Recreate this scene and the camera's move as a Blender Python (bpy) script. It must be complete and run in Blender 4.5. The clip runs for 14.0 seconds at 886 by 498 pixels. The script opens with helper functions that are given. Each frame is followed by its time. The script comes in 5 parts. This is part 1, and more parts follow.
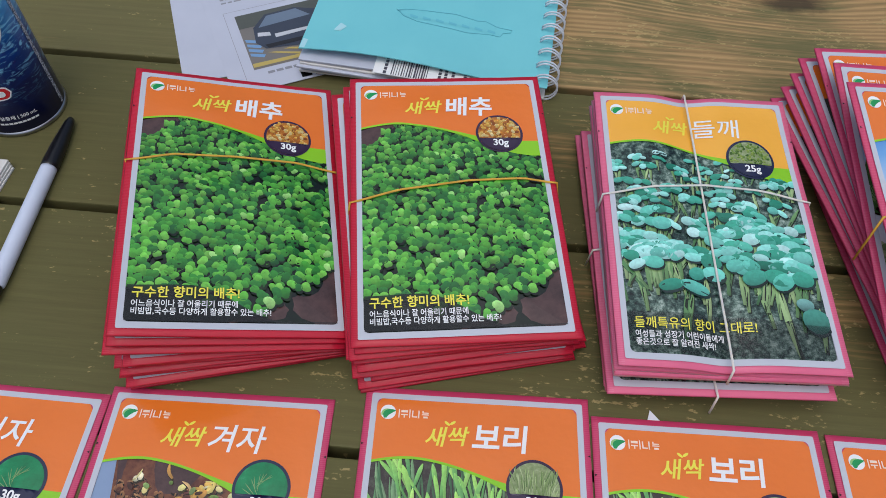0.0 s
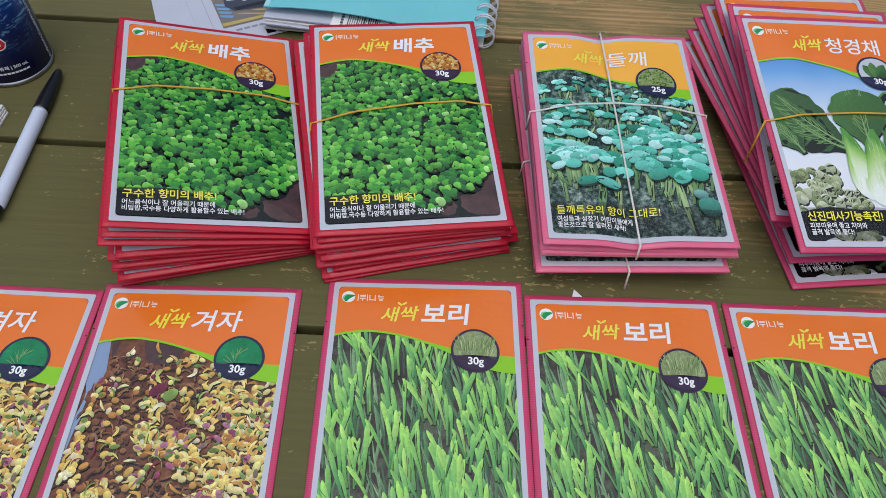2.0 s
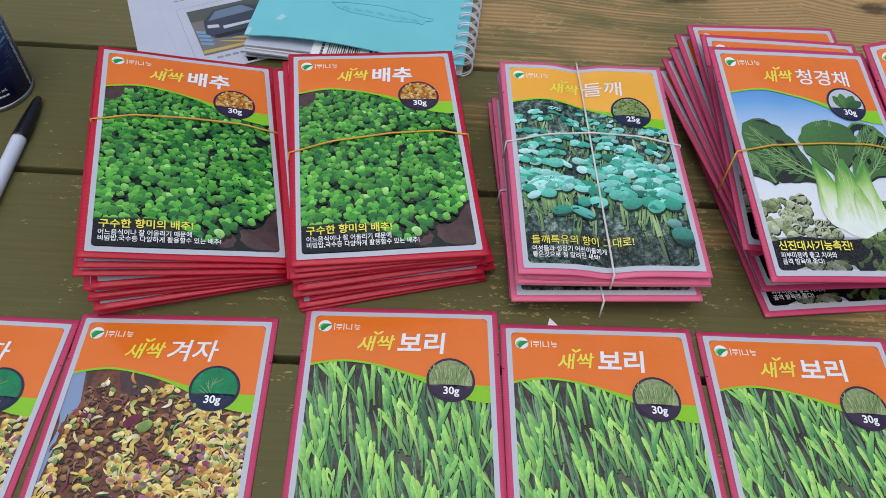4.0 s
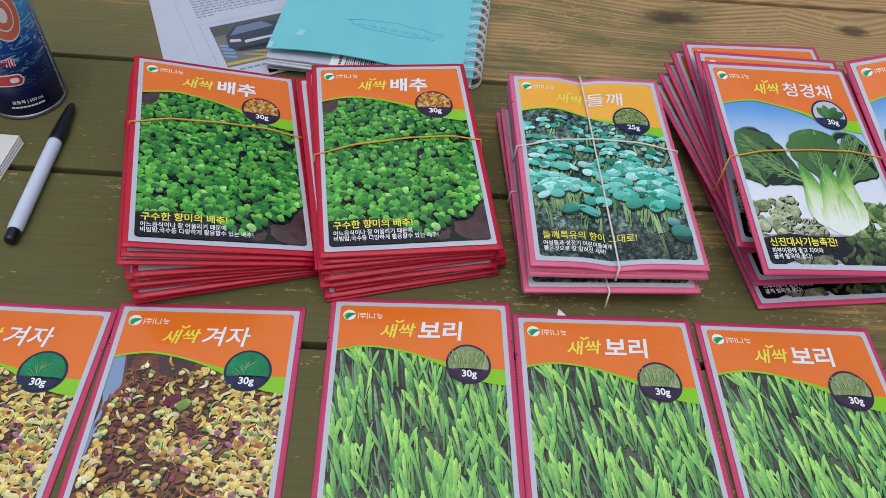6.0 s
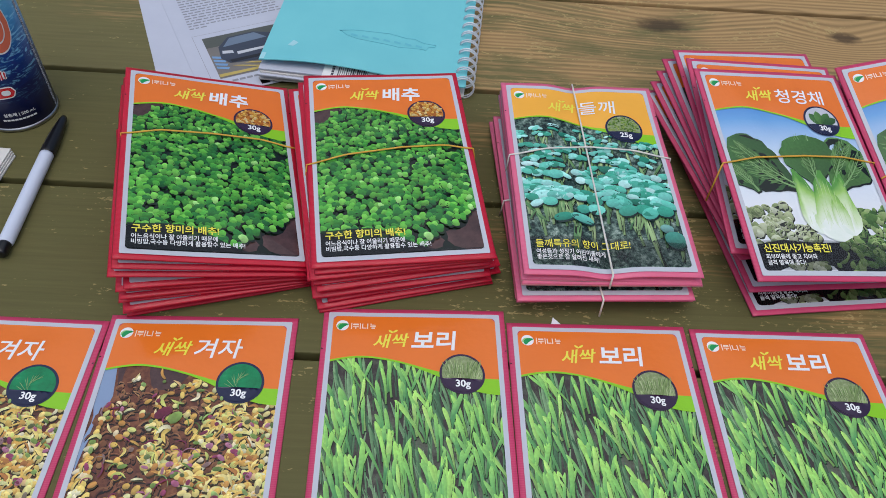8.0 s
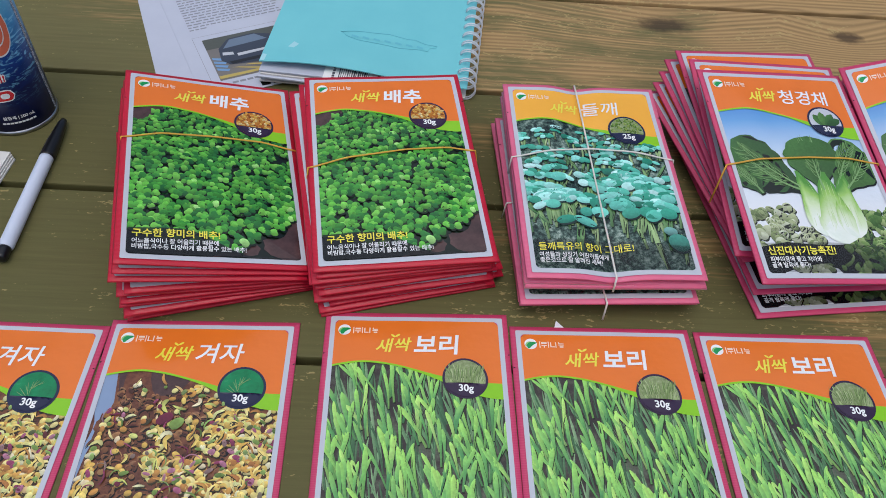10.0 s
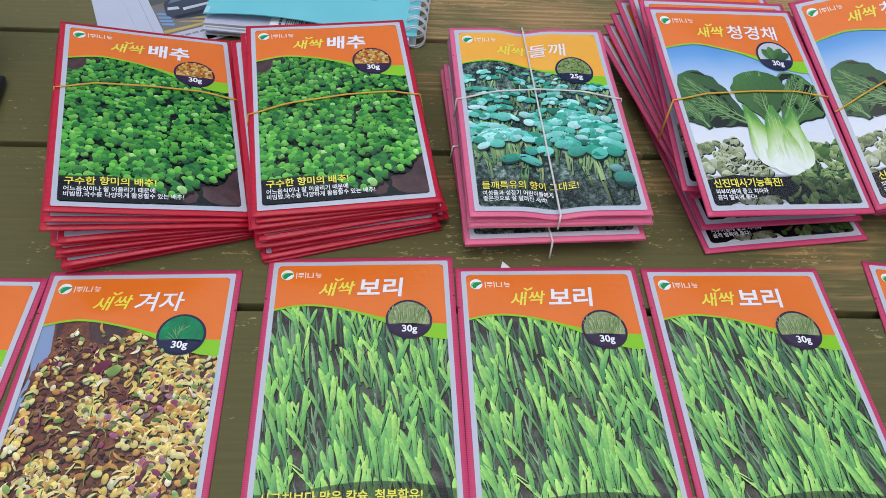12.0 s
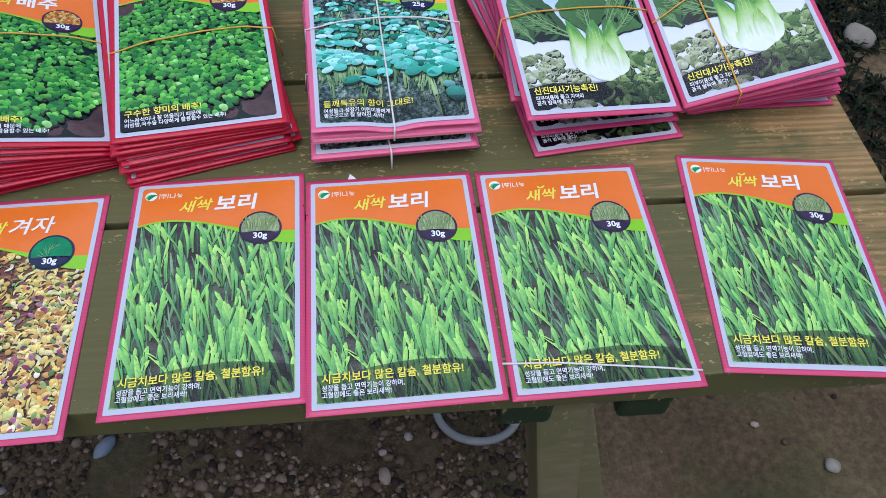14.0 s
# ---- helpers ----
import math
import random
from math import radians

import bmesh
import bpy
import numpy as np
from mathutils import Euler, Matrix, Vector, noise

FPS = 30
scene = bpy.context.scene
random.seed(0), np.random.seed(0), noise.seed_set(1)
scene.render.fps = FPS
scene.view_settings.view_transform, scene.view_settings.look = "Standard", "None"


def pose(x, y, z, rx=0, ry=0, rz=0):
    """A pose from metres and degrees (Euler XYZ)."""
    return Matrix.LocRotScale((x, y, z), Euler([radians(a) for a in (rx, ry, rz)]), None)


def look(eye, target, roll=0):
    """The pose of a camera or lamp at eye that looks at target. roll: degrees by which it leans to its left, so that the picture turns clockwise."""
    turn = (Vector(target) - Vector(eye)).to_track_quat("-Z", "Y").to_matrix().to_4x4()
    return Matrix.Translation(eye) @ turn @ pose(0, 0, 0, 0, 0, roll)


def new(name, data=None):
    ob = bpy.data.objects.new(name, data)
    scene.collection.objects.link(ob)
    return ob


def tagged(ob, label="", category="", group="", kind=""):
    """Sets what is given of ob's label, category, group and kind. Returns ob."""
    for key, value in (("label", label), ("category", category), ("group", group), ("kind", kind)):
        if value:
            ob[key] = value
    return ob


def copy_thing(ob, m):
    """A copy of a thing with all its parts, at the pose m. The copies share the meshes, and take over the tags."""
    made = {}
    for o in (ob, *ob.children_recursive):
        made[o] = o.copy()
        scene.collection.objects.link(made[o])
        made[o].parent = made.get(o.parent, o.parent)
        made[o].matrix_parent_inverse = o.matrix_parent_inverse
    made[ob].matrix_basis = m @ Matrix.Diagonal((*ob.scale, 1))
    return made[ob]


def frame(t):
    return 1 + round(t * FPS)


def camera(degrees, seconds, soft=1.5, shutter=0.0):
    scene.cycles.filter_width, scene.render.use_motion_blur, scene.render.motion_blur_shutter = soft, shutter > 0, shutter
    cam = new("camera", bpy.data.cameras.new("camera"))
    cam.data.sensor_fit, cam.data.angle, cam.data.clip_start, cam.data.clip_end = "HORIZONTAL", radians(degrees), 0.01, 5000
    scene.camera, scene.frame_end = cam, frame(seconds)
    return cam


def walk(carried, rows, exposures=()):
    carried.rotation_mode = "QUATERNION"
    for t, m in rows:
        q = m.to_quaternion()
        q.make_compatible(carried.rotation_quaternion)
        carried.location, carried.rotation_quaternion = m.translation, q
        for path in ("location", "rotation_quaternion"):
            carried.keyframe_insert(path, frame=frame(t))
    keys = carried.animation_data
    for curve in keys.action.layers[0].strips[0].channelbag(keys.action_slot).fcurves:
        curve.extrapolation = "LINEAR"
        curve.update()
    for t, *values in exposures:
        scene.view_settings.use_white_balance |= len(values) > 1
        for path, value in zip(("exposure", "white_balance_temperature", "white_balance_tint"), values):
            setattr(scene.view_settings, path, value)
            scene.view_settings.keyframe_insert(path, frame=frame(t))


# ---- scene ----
cam = camera(61.3, 14.0, soft=0.9)
PATH = [
    (0, (0.054, -0.193, 1.187), (-0.017, 0.943, -0.458), 1.9),
    (0.5, (0.054, -0.205, 1.191), (-0.012, 0.944, -0.445), 2.1),
    (1, (0.062, -0.232, 1.19), (0.008, 0.917, -0.446), 2.2),
    (1.5, (0.083, -0.275, 1.199), (0.063, 0.904, -0.416), 2.6),
    (2, (0.079, -0.305, 1.2), (0.076, 0.886, -0.407), 2.9),
    (2.5, (0.092, -0.307, 1.205), (0.101, 0.899, -0.39), 3.2),
    (3, (0.079, -0.31, 1.199), (0.089, 0.906, -0.389), 3.2),
    (3.5, (0.088, -0.302, 1.198), (0.097, 0.919, -0.386), 3.3),
    (3.7, (0.089, -0.297, 1.202), (0.103, 0.925, -0.381), 3.5),
    (6, (0.064, -0.344, 1.224), (0.123, 0.938, -0.31), 5.3),
    (6.5, (0.064, -0.343, 1.226), (0.125, 0.95, -0.298), 5.3),
    (7, (0.067, -0.341, 1.223), (0.132, 0.958, -0.296), 5.2),
    (7.5, (0.067, -0.341, 1.219), (0.129, 0.96, -0.299), 5.0),
    (8, (0.068, -0.343, 1.222), (0.131, 0.96, -0.294), 4.9),
    (10.5, (0.066, -0.335, 1.222), (0.128, 0.964, -0.299), 4.7),
    (11, (0.068, -0.333, 1.221), (0.129, 0.965, -0.3), 4.7),
    (11.5, (0.067, -0.334, 1.221), (0.13, 0.963, -0.3), 4.7),
    (12, (0.105, -0.356, 1.199), (0.19, 0.904, -0.353), 3.9),
    (12.2, (0.136, -0.359, 1.19), (0.219, 0.793, -0.444), 1.5),
    (12.5, (0.18, -0.388, 1.163), (0.319, 0.764, -0.466), 1.1),
    (13, (0.237, -0.371, 1.127), (0.352, 0.722, -0.544), 2.2),
    (13.5, (0.233, -0.392, 1.171), (0.333, 0.707, -0.497), 3.4),
    (14, (0.208, -0.438, 1.223), (0.349, 0.749, -0.381), 2.6),
]
walk(cam, [(t, look(eye, target, roll)) for t, eye, target, roll in PATH],
     exposures=((0.0, -0.68, 5800, 7), (11.5, -0.6, 5800, 7), (12.5, -0.5, 5450, 9), (14.0, -0.4, 5150, 11)))

# ---- light and air ----
world = bpy.data.worlds.new("open_sky")
scene.world = world
world.use_nodes = True
wn = world.node_tree
sky = wn.nodes.new("ShaderNodeTexSky")
sky.sky_type = "NISHITA"
sky.sun_disc = False
SUN_EL, SUN_AZ = radians(76), radians(184)
sky.sun_elevation, sky.sun_rotation = SUN_EL, SUN_AZ
sky.air_density, sky.dust_density, sky.ozone_density = 1.0, 7.0, 1.0
wn.links.new(sky.outputs["Color"], wn.nodes["Background"].inputs["Color"])
wn.nodes["Background"].inputs["Strength"].default_value = 0.15
sun = new("sun", bpy.data.lights.new("sun", "SUN"))
sun.data.energy, sun.data.angle, sun.data.color = 1.2, radians(114), (1.0, 0.97, 0.92)
sun_dir = Vector((math.sin(SUN_AZ) * math.cos(SUN_EL), math.cos(SUN_AZ) * math.cos(SUN_EL), math.sin(SUN_EL)))
sun.matrix_world = look(sun_dir * 6, (0, 0, 0))

# ---- small builders ----
TOP = 0.74                  # height of the table top
W, H = 0.141, 0.216         # a seed packet
rng = random.Random(7)


def S(r, g, b):
    """Linear colour from screen values 0 to 255."""
    return tuple(((c / 255) / 12.92 if c / 255 <= 0.04045 else ((c / 255 + 0.055) / 1.055) ** 2.4) for c in (r, g, b)) + (1.0,)


class Mat:
    """A node material in the making."""

    def __init__(self, name, rough=0.5, metal=0.0, spec=0.5, coat=0.0):
        self.m = bpy.data.materials.new(name)
        self.m.use_nodes = True
        self.t = self.m.node_tree
        self.b = self.t.nodes["Principled BSDF"]
        self.b.inputs["Roughness"].default_value = rough
        self.b.inputs["Metallic"].default_value = metal
        self.b.inputs["Specular IOR Level"].default_value = spec
        self.b.inputs["Coat Weight"].default_value = coat
        self.b.inputs["Coat Roughness"].default_value = 0.12

    def node(self, kind, **values):
        n = self.t.nodes.new(kind)
        for k, v in values.items():
            n.inputs[k].default_value = v
        return n

    def link(self, a, b):
        self.t.links.new(a, b)

    def coord(self, which="Object", scale=(1, 1, 1), place=(0, 0, 0)):
        c = self.t.nodes.new("ShaderNodeTexCoord")
        mp = self.t.nodes.new("ShaderNodeMapping")
        mp.inputs["Scale"].default_value = scale
        mp.inputs["Location"].default_value = place
        self.link(c.outputs[which], mp.inputs["Vector"])
        return mp.outputs["Vector"]

    def noise(self, vec, scale, detail=4.0, rough=0.55, distort=0.0):
        n = self.node("ShaderNodeTexNoise", Scale=scale, Detail=detail, Roughness=rough, Distortion=distort)
        self.link(vec, n.inputs["Vector"])
        return n.outputs["Fac"]

    def ramp(self, fac, stops):
        r = self.t.nodes.new("ShaderNodeValToRGB")
        while len(r.color_ramp.elements) < len(stops):
            r.color_ramp.elements.new(0.5)
        for e, (p, c) in zip(r.color_ramp.elements, stops):
            e.position, e.color = p, c if len(c) == 4 else (*c, 1)
        self.link(fac, r.inputs["Fac"])
        return r.outputs["Color"]

    def mix(self, fac, a, b, mode="MIX"):
        n = self.t.nodes.new("ShaderNodeMix")
        n.data_type, n.blend_type = "RGBA", mode
        for val, i in ((fac, 0), (a, 6), (b, 7)):
            if isinstance(val, (int, float, tuple)):
                n.inputs[i].default_value = val
            else:
                self.link(val, n.inputs[i])
        return n.outputs[2]

    def math(self, op, a, b=0.0):
        n = self.t.nodes.new("ShaderNodeMath")
        n.operation = op
        for val, i in ((a, 0), (b, 1)):
            if isinstance(val, (int, float)):
                n.inputs[i].default_value = val
            else:
                self.link(val, n.inputs[i])
        return n.outputs[0]

    def color(self, c):
        if isinstance(c, tuple):
            self.b.inputs["Base Color"].default_value = c
        else:
            self.link(c, self.b.inputs["Base Color"])
        return self

    def bump(self, height, strength=0.3, dist=0.001):
        n = self.node("ShaderNodeBump", Strength=strength, Distance=dist)
        self.link(height, n.inputs["Height"])
        self.link(n.outputs["Normal"], self.b.inputs["Normal"])
        return self


def link_mesh(name, verts, faces, material, parent=None, label="", smooth=True, uvs=None):
    me = bpy.data.meshes.new(name)
    me.from_pydata(verts, [], faces)
    if uvs:
        layer = me.uv_layers.new(name="UVMap")
        for loop in me.loops:
            layer.data[loop.index].uv = uvs[loop.vertex_index]
    me.update()
    if smooth:
        me.polygons.foreach_set("use_smooth", [True] * len(me.polygons))
    me.materials.append(material.m)
    ob = new(name, me)
    ob.parent = parent
    if label:
        tagged(ob, label)
    return ob


def part(name, bm, material, parent=None, label="", smooth=False):
    me = bpy.data.meshes.new(name)
    bmesh.ops.recalc_face_normals(bm, faces=bm.faces)
    bm.to_mesh(me)
    bm.free()
    if smooth:
        me.polygons.foreach_set("use_smooth", [True] * len(me.polygons))
    me.materials.append(material.m)
    ob = new(name, me)
    ob.parent = parent
    if label:
        tagged(ob, label)
    return ob


def box(sx, sy, sz, m=Matrix(), bevel=0.0, segments=2):
    bm = bmesh.new()
    bmesh.ops.create_cube(bm, size=1, matrix=m @ Matrix.Diagonal((sx, sy, sz, 1)))
    if bevel:
        bmesh.ops.bevel(bm, geom=bm.edges[:], offset=bevel, segments=segments, affect="EDGES", profile=0.6)
    return bm


def tube(points, r, sides=8, closed=False, flat=1.0):
    """A round cord along the points: vertices and faces."""
    pts = [Vector(p) for p in points]
    verts, faces, n = [], [], len(pts)
    for i, p in enumerate(pts):
        a = pts[(i - 1) % n] if closed or i else p
        b = pts[(i + 1) % n] if closed or i < n - 1 else p
        d = (b - a).normalized()
        side = d.cross(Vector((0, 0, 1)))
        side = side.normalized() if side.length > 1e-4 else Vector((1, 0, 0))
        up = side.cross(d)
        for k in range(sides):
            w = 2 * math.pi * k / sides
            verts.append(p + side * (r * math.cos(w)) + up * (r * flat * math.sin(w)))
    for i in range(n if closed else n - 1):
        for k in range(sides):
            k2, j = (k + 1) % sides, (i + 1) % n
            faces.append((i * sides + k, i * sides + k2, j * sides + k2, j * sides + k))
    if not closed:
        faces.append(tuple(range(sides))[::-1])
        faces.append(tuple((n - 1) * sides + k for k in range(sides)))
    return verts, faces


def lathe(profile, sides=48):
    """Turns a list of (radius, height) round the z axis."""
    verts = [(r * math.cos(2 * math.pi * k / sides), r * math.sin(2 * math.pi * k / sides), z) for r, z in profile for k in range(sides)]
    faces = [(i * sides + k, i * sides + (k + 1) % sides, (i + 1) * sides + (k + 1) % sides, (i + 1) * sides + k)
             for i in range(len(profile) - 1) for k in range(sides)]
    return verts, faces


def letters(body, size, bold=0.0, shear=0.0, align="LEFT", squeeze=1.0):
    """Flat letters in the built-in font: vertices (x, y) and faces, with the baseline at y = 0."""
    cu = bpy.data.curves.new("letters", "FONT")
    cu.body, cu.size, cu.offset, cu.shear, cu.align_x, cu.resolution_u = body, size, bold * size, shear, align, 3
    ob = new("letters", cu)
    bpy.context.view_layer.update()
    me = bpy.data.meshes.new_from_object(ob)
    verts = [(v.co.x * squeeze, v.co.y) for v in me.vertices]
    faces = [tuple(p.vertices) for p in me.polygons]
    bpy.data.objects.remove(ob)
    bpy.data.curves.remove(cu)
    bpy.data.meshes.remove(me)
    return verts, faces


def smooth01(x):
    x = min(1.0, max(0.0, x))
    return x * x * (3 - 2 * x)

# ---- materials ----
def wood(name, green, bare, wear, stripes=1.0, knots=()):
    """Stained plank: thin olive stain, worn along the grain to the bare wood, pale scratches, knots."""
    m = Mat(name, rough=0.6, spec=0.16)
    rnd = m.node("ShaderNodeObjectInfo").outputs["Random"]
    shift = m.node("ShaderNodeCombineXYZ")
    m.link(m.math("MULTIPLY", rnd, 13.0), shift.inputs[0])
    m.link(m.math("MULTIPLY", rnd, 7.0), shift.inputs[1])
    base = m.t.nodes.new("ShaderNodeTexCoord").outputs["Object"]
    sep = m.t.nodes.new("ShaderNodeSeparateXYZ")
    m.link(base, sep.inputs[0])
    add = m.t.nodes.new("ShaderNodeVectorMath")
    m.link(base, add.inputs[0])
    m.link(shift.outputs[0], add.inputs[1])
    cores, halo, bent = None, None, add.outputs[0]
    for x, y, sx, sy in knots:
        off = m.t.nodes.new("ShaderNodeVectorMath")
        off.operation = "SUBTRACT"
        off.inputs[1].default_value = (x, y, TOP)
        m.link(base, off.inputs[0])
        sc = m.t.nodes.new("ShaderNodeVectorMath")
        sc.operation = "MULTIPLY"
        sc.inputs[1].default_value = (1 / sx, 1 / sy, 8)
        m.link(off.outputs[0], sc.inputs[0])
        ln = m.t.nodes.new("ShaderNodeVectorMath")
        ln.operation = "LENGTH"
        m.link(sc.outputs[0], ln.inputs[0])
        dist = m.math("ADD", ln.outputs["Value"], m.math("MULTIPLY", m.noise(base, 90, 3), 0.5))
        core = m.ramp(dist, [(0.55, (1, 1, 1)), (0.95, (0, 0, 0))])
        wide = m.ramp(m.math("MULTIPLY", ln.outputs["Value"], 0.3), [(0.15, (1, 1, 1)), (0.95, (0, 0, 0))])
        cores = core if cores is None else m.math("MAXIMUM", cores, core)
        halo = wide if halo is None else m.math("MAXIMUM", halo, wide)
    if halo is not None:
        comb = m.node("ShaderNodeCombineXYZ")
        m.link(m.math("MULTIPLY", halo, 0.03), comb.inputs[1])
        plus = m.t.nodes.new("ShaderNodeVectorMath")
        m.link(bent, plus.inputs[0])
        m.link(comb.outputs[0], plus.inputs[1])
        bent = plus.outputs[0]

    def along(sx, sy, sz=4):
        mp = m.t.nodes.new("ShaderNodeMapping")
        mp.inputs["Scale"].default_value = (sx, sy, sz)
        m.link(bent, mp.inputs["Vector"])
        return mp.outputs[0]
    grain = m.noise(along(11, 240, 40), 1.0, 7, 0.75, 0.5)
    rings = m.node("ShaderNodeTexWave", Scale=1.0, Distortion=7.0, Detail=3.0)
    rings.inputs["Detail Scale"].default_value = 0.5
    rings.bands_direction = "Y"
    m.link(along(0.7, 44, 6), rings.inputs["Vector"])
    broad = m.noise(along(2.6, 8), 1.0, 5, 0.65, 0.5)
    blot = m.noise(along(14, 26), 1.0, 4, 0.6)
    streak = m.noise(along(12, 260, 30), 1.0, 3, 0.7)
    fleck = m.noise(along(150, 330, 60), 1.0, 3, 0.6)
    stain = m.mix(grain, tuple(c * 0.58 for c in green[:3]) + (1,), tuple(c * 1.36 for c in green[:3]) + (1,))
    stain = m.mix(m.math("MULTIPLY", blot, 0.5), stain, (green[0] * 0.8, green[1] * 1.0, green[2] * 0.9, 1))
    stain = m.mix(m.math("MULTIPLY", rings.outputs["Fac"], 0.09 * stripes), stain, tuple(c * 0.55 for c in green[:3]) + (1,))
    raw = m.mix(grain, tuple(c * 0.6 for c in bare[:3]) + (1,), tuple(c * 1.2 for c in bare[:3]) + (1,))
    raw = m.mix(m.math("MULTIPLY", rings.outputs["Fac"], 0.6), raw, tuple(c * 0.38 for c in bare[:3]) + (1,))
    level = m.math("ADD", m.math("MULTIPLY", broad, 0.75), m.math("MULTIPLY", streak, 0.35))
    if wear > -0.05:
        east = m.math("MINIMUM", m.math("MAXIMUM", m.math("MULTIPLY", m.math("SUBTRACT", sep.outputs[0], 0.05), 1.1), -0.4), 0.5)
        level = m.math("ADD", level, m.math("MULTIPLY", east, 0.32 if wear > 0.05 else 0.3))
    mask = m.ramp(level, [(0.64 - wear, (0, 0, 0)), (0.76 - wear, (1, 1, 1))])
    col = m.mix(mask, stain, raw)
    gate = m.math("MINIMUM", m.math("MAXIMUM", m.math("MULTIPLY", m.math("ADD", sep.outputs[0], 0.1), 0.22), -0.05), 0.07)
    scr = m.ramp(m.math("MULTIPLY", fleck, m.math("ADD", blot, m.math("ADD", gate, 0.37))), [(0.59, (0, 0, 0)), (0.66, (1, 1, 1))])
    col = m.mix(m.math("MULTIPLY", scr, 0.6), col, S(182, 162, 110))
    if cores is not None:
        col = m.mix(m.math("MULTIPLY", cores, 0.8), col, S(62, 50, 40))
    m.color(col)
    m.link(m.ramp(broad, [(0.3, (0.5, 0.5, 0.5)), (0.7, (0.75, 0.75, 0.75))]), m.b.inputs["Roughness"])
    m.bump(m.math("ADD", grain, m.math("MULTIPLY", rings.outputs["Fac"], 0.25)), 0.3, 0.0006)
    return m


M_PLANK = wood("stained_plank", S(101, 95, 60), S(174, 142, 92), 0.005)
M_PLANK_WORN = wood("worn_plank", S(114, 106, 70), S(186, 154, 106), 0.115, 1.0, ((0.341, 0.435, 0.058, 0.028), (0.558, 0.430, 0.034, 0.020)))
M_BEAM = wood("dark_green_beam", S(46, 58, 38), S(80, 78, 56), -0.1)
M_LEG = wood("weathered_leg", S(122, 114, 80), S(150, 138, 104), 0.02)


def inked(name, rough=0.2, wrinkle=0.45, coat=0.15, spec=0.5):
    """Glossy printed film with fine crinkles."""
    m = Mat(name, rough=rough, spec=spec, coat=coat)
    v = m.coord("Object")
    m.bump(m.math("ADD", m.noise(v, 55, 3, 0.5), m.math("MULTIPLY", m.noise(v, 260, 2), 0.25)), wrinkle, 0.0012)
    return m


def film(name, c, vary=0.1):
    m = inked(name)
    v = m.coord("Object")
    d = tuple(x * (1 - vary) for x in c[:3]) + (1,)
    e = tuple(min(1, x * (1 + vary)) for x in c[:3]) + (1,)
    return m.color(m.mix(m.noise(v, 30, 4), d, e))


def border_film(name, c, pale):
    """The coloured seal: fine pressed ribs along both sides, and the pale cut edge of the film."""
    m = inked(name, rough=0.42, spec=0.3, coat=0.2)
    sep = m.t.nodes.new("ShaderNodeSeparateXYZ")
    m.link(m.coord("Object"), sep.inputs[0])
    ax, ay = m.math("ABSOLUTE", sep.outputs[0]), m.math("ABSOLUTE", sep.outputs[1])
    ribs = m.math("SINE", m.math("MULTIPLY", sep.outputs[1], 5200.0))
    side = m.math("GREATER_THAN", ax, W / 2 - 0.0036)
    rib = m.math("MULTIPLY", m.math("MULTIPLY", m.math("GREATER_THAN", ribs, 0.3), side), 0.12)
    base = m.mix(m.noise(m.coord("Object"), 40, 4), tuple(x * 0.82 for x in c[:3]) + (1,), c)
    lip = m.math("MAXIMUM", m.math("GREATER_THAN", ax, W / 2 + 0.0009), m.math("GREATER_THAN", ay, H / 2 + 0.0009))
    lip = m.math("MULTIPLY", lip, 0.55)
    return m.color(m.mix(lip, m.mix(rib, base, pale), S(240, 204, 206)))


M_RED = border_film("crimson_film", S(194, 18, 50), S(226, 110, 130))
M_PINK = border_film("magenta_film", S(208, 68, 110), S(232, 150, 176))
M_ROSE = border_film("rose_film", S(228, 106, 142), S(242, 180, 198))
M_WHITE = film("white_film", S(194, 197, 207), 0.03)
M_ORANGE = film("orange_film", S(230, 120, 38), 0.06)
M_AMBER = film("amber_film", S(244, 178, 60), 0.05)
M_LIME = film("lime_film", S(142, 204, 22), 0.06)
M_YELLOW = film("yellow_ink", S(240, 230, 76), 0.03)
M_INKWHITE = film("white_ink", S(240, 240, 240), 0.02)
M_PURPLE = film("purple_ink", S(52, 34, 62), 0.1)
M_NAVY = film("navy_ink", S(30, 34, 66), 0.1)
M_BLACK = film("black_ink", S(14, 14, 16), 0.1)
M_LOGO_GREEN = film("logo_green_ink", S(40, 150, 80), 0.05)
M_NICK = Mat("dark_nick", 0.7).color(S(30, 16, 20))


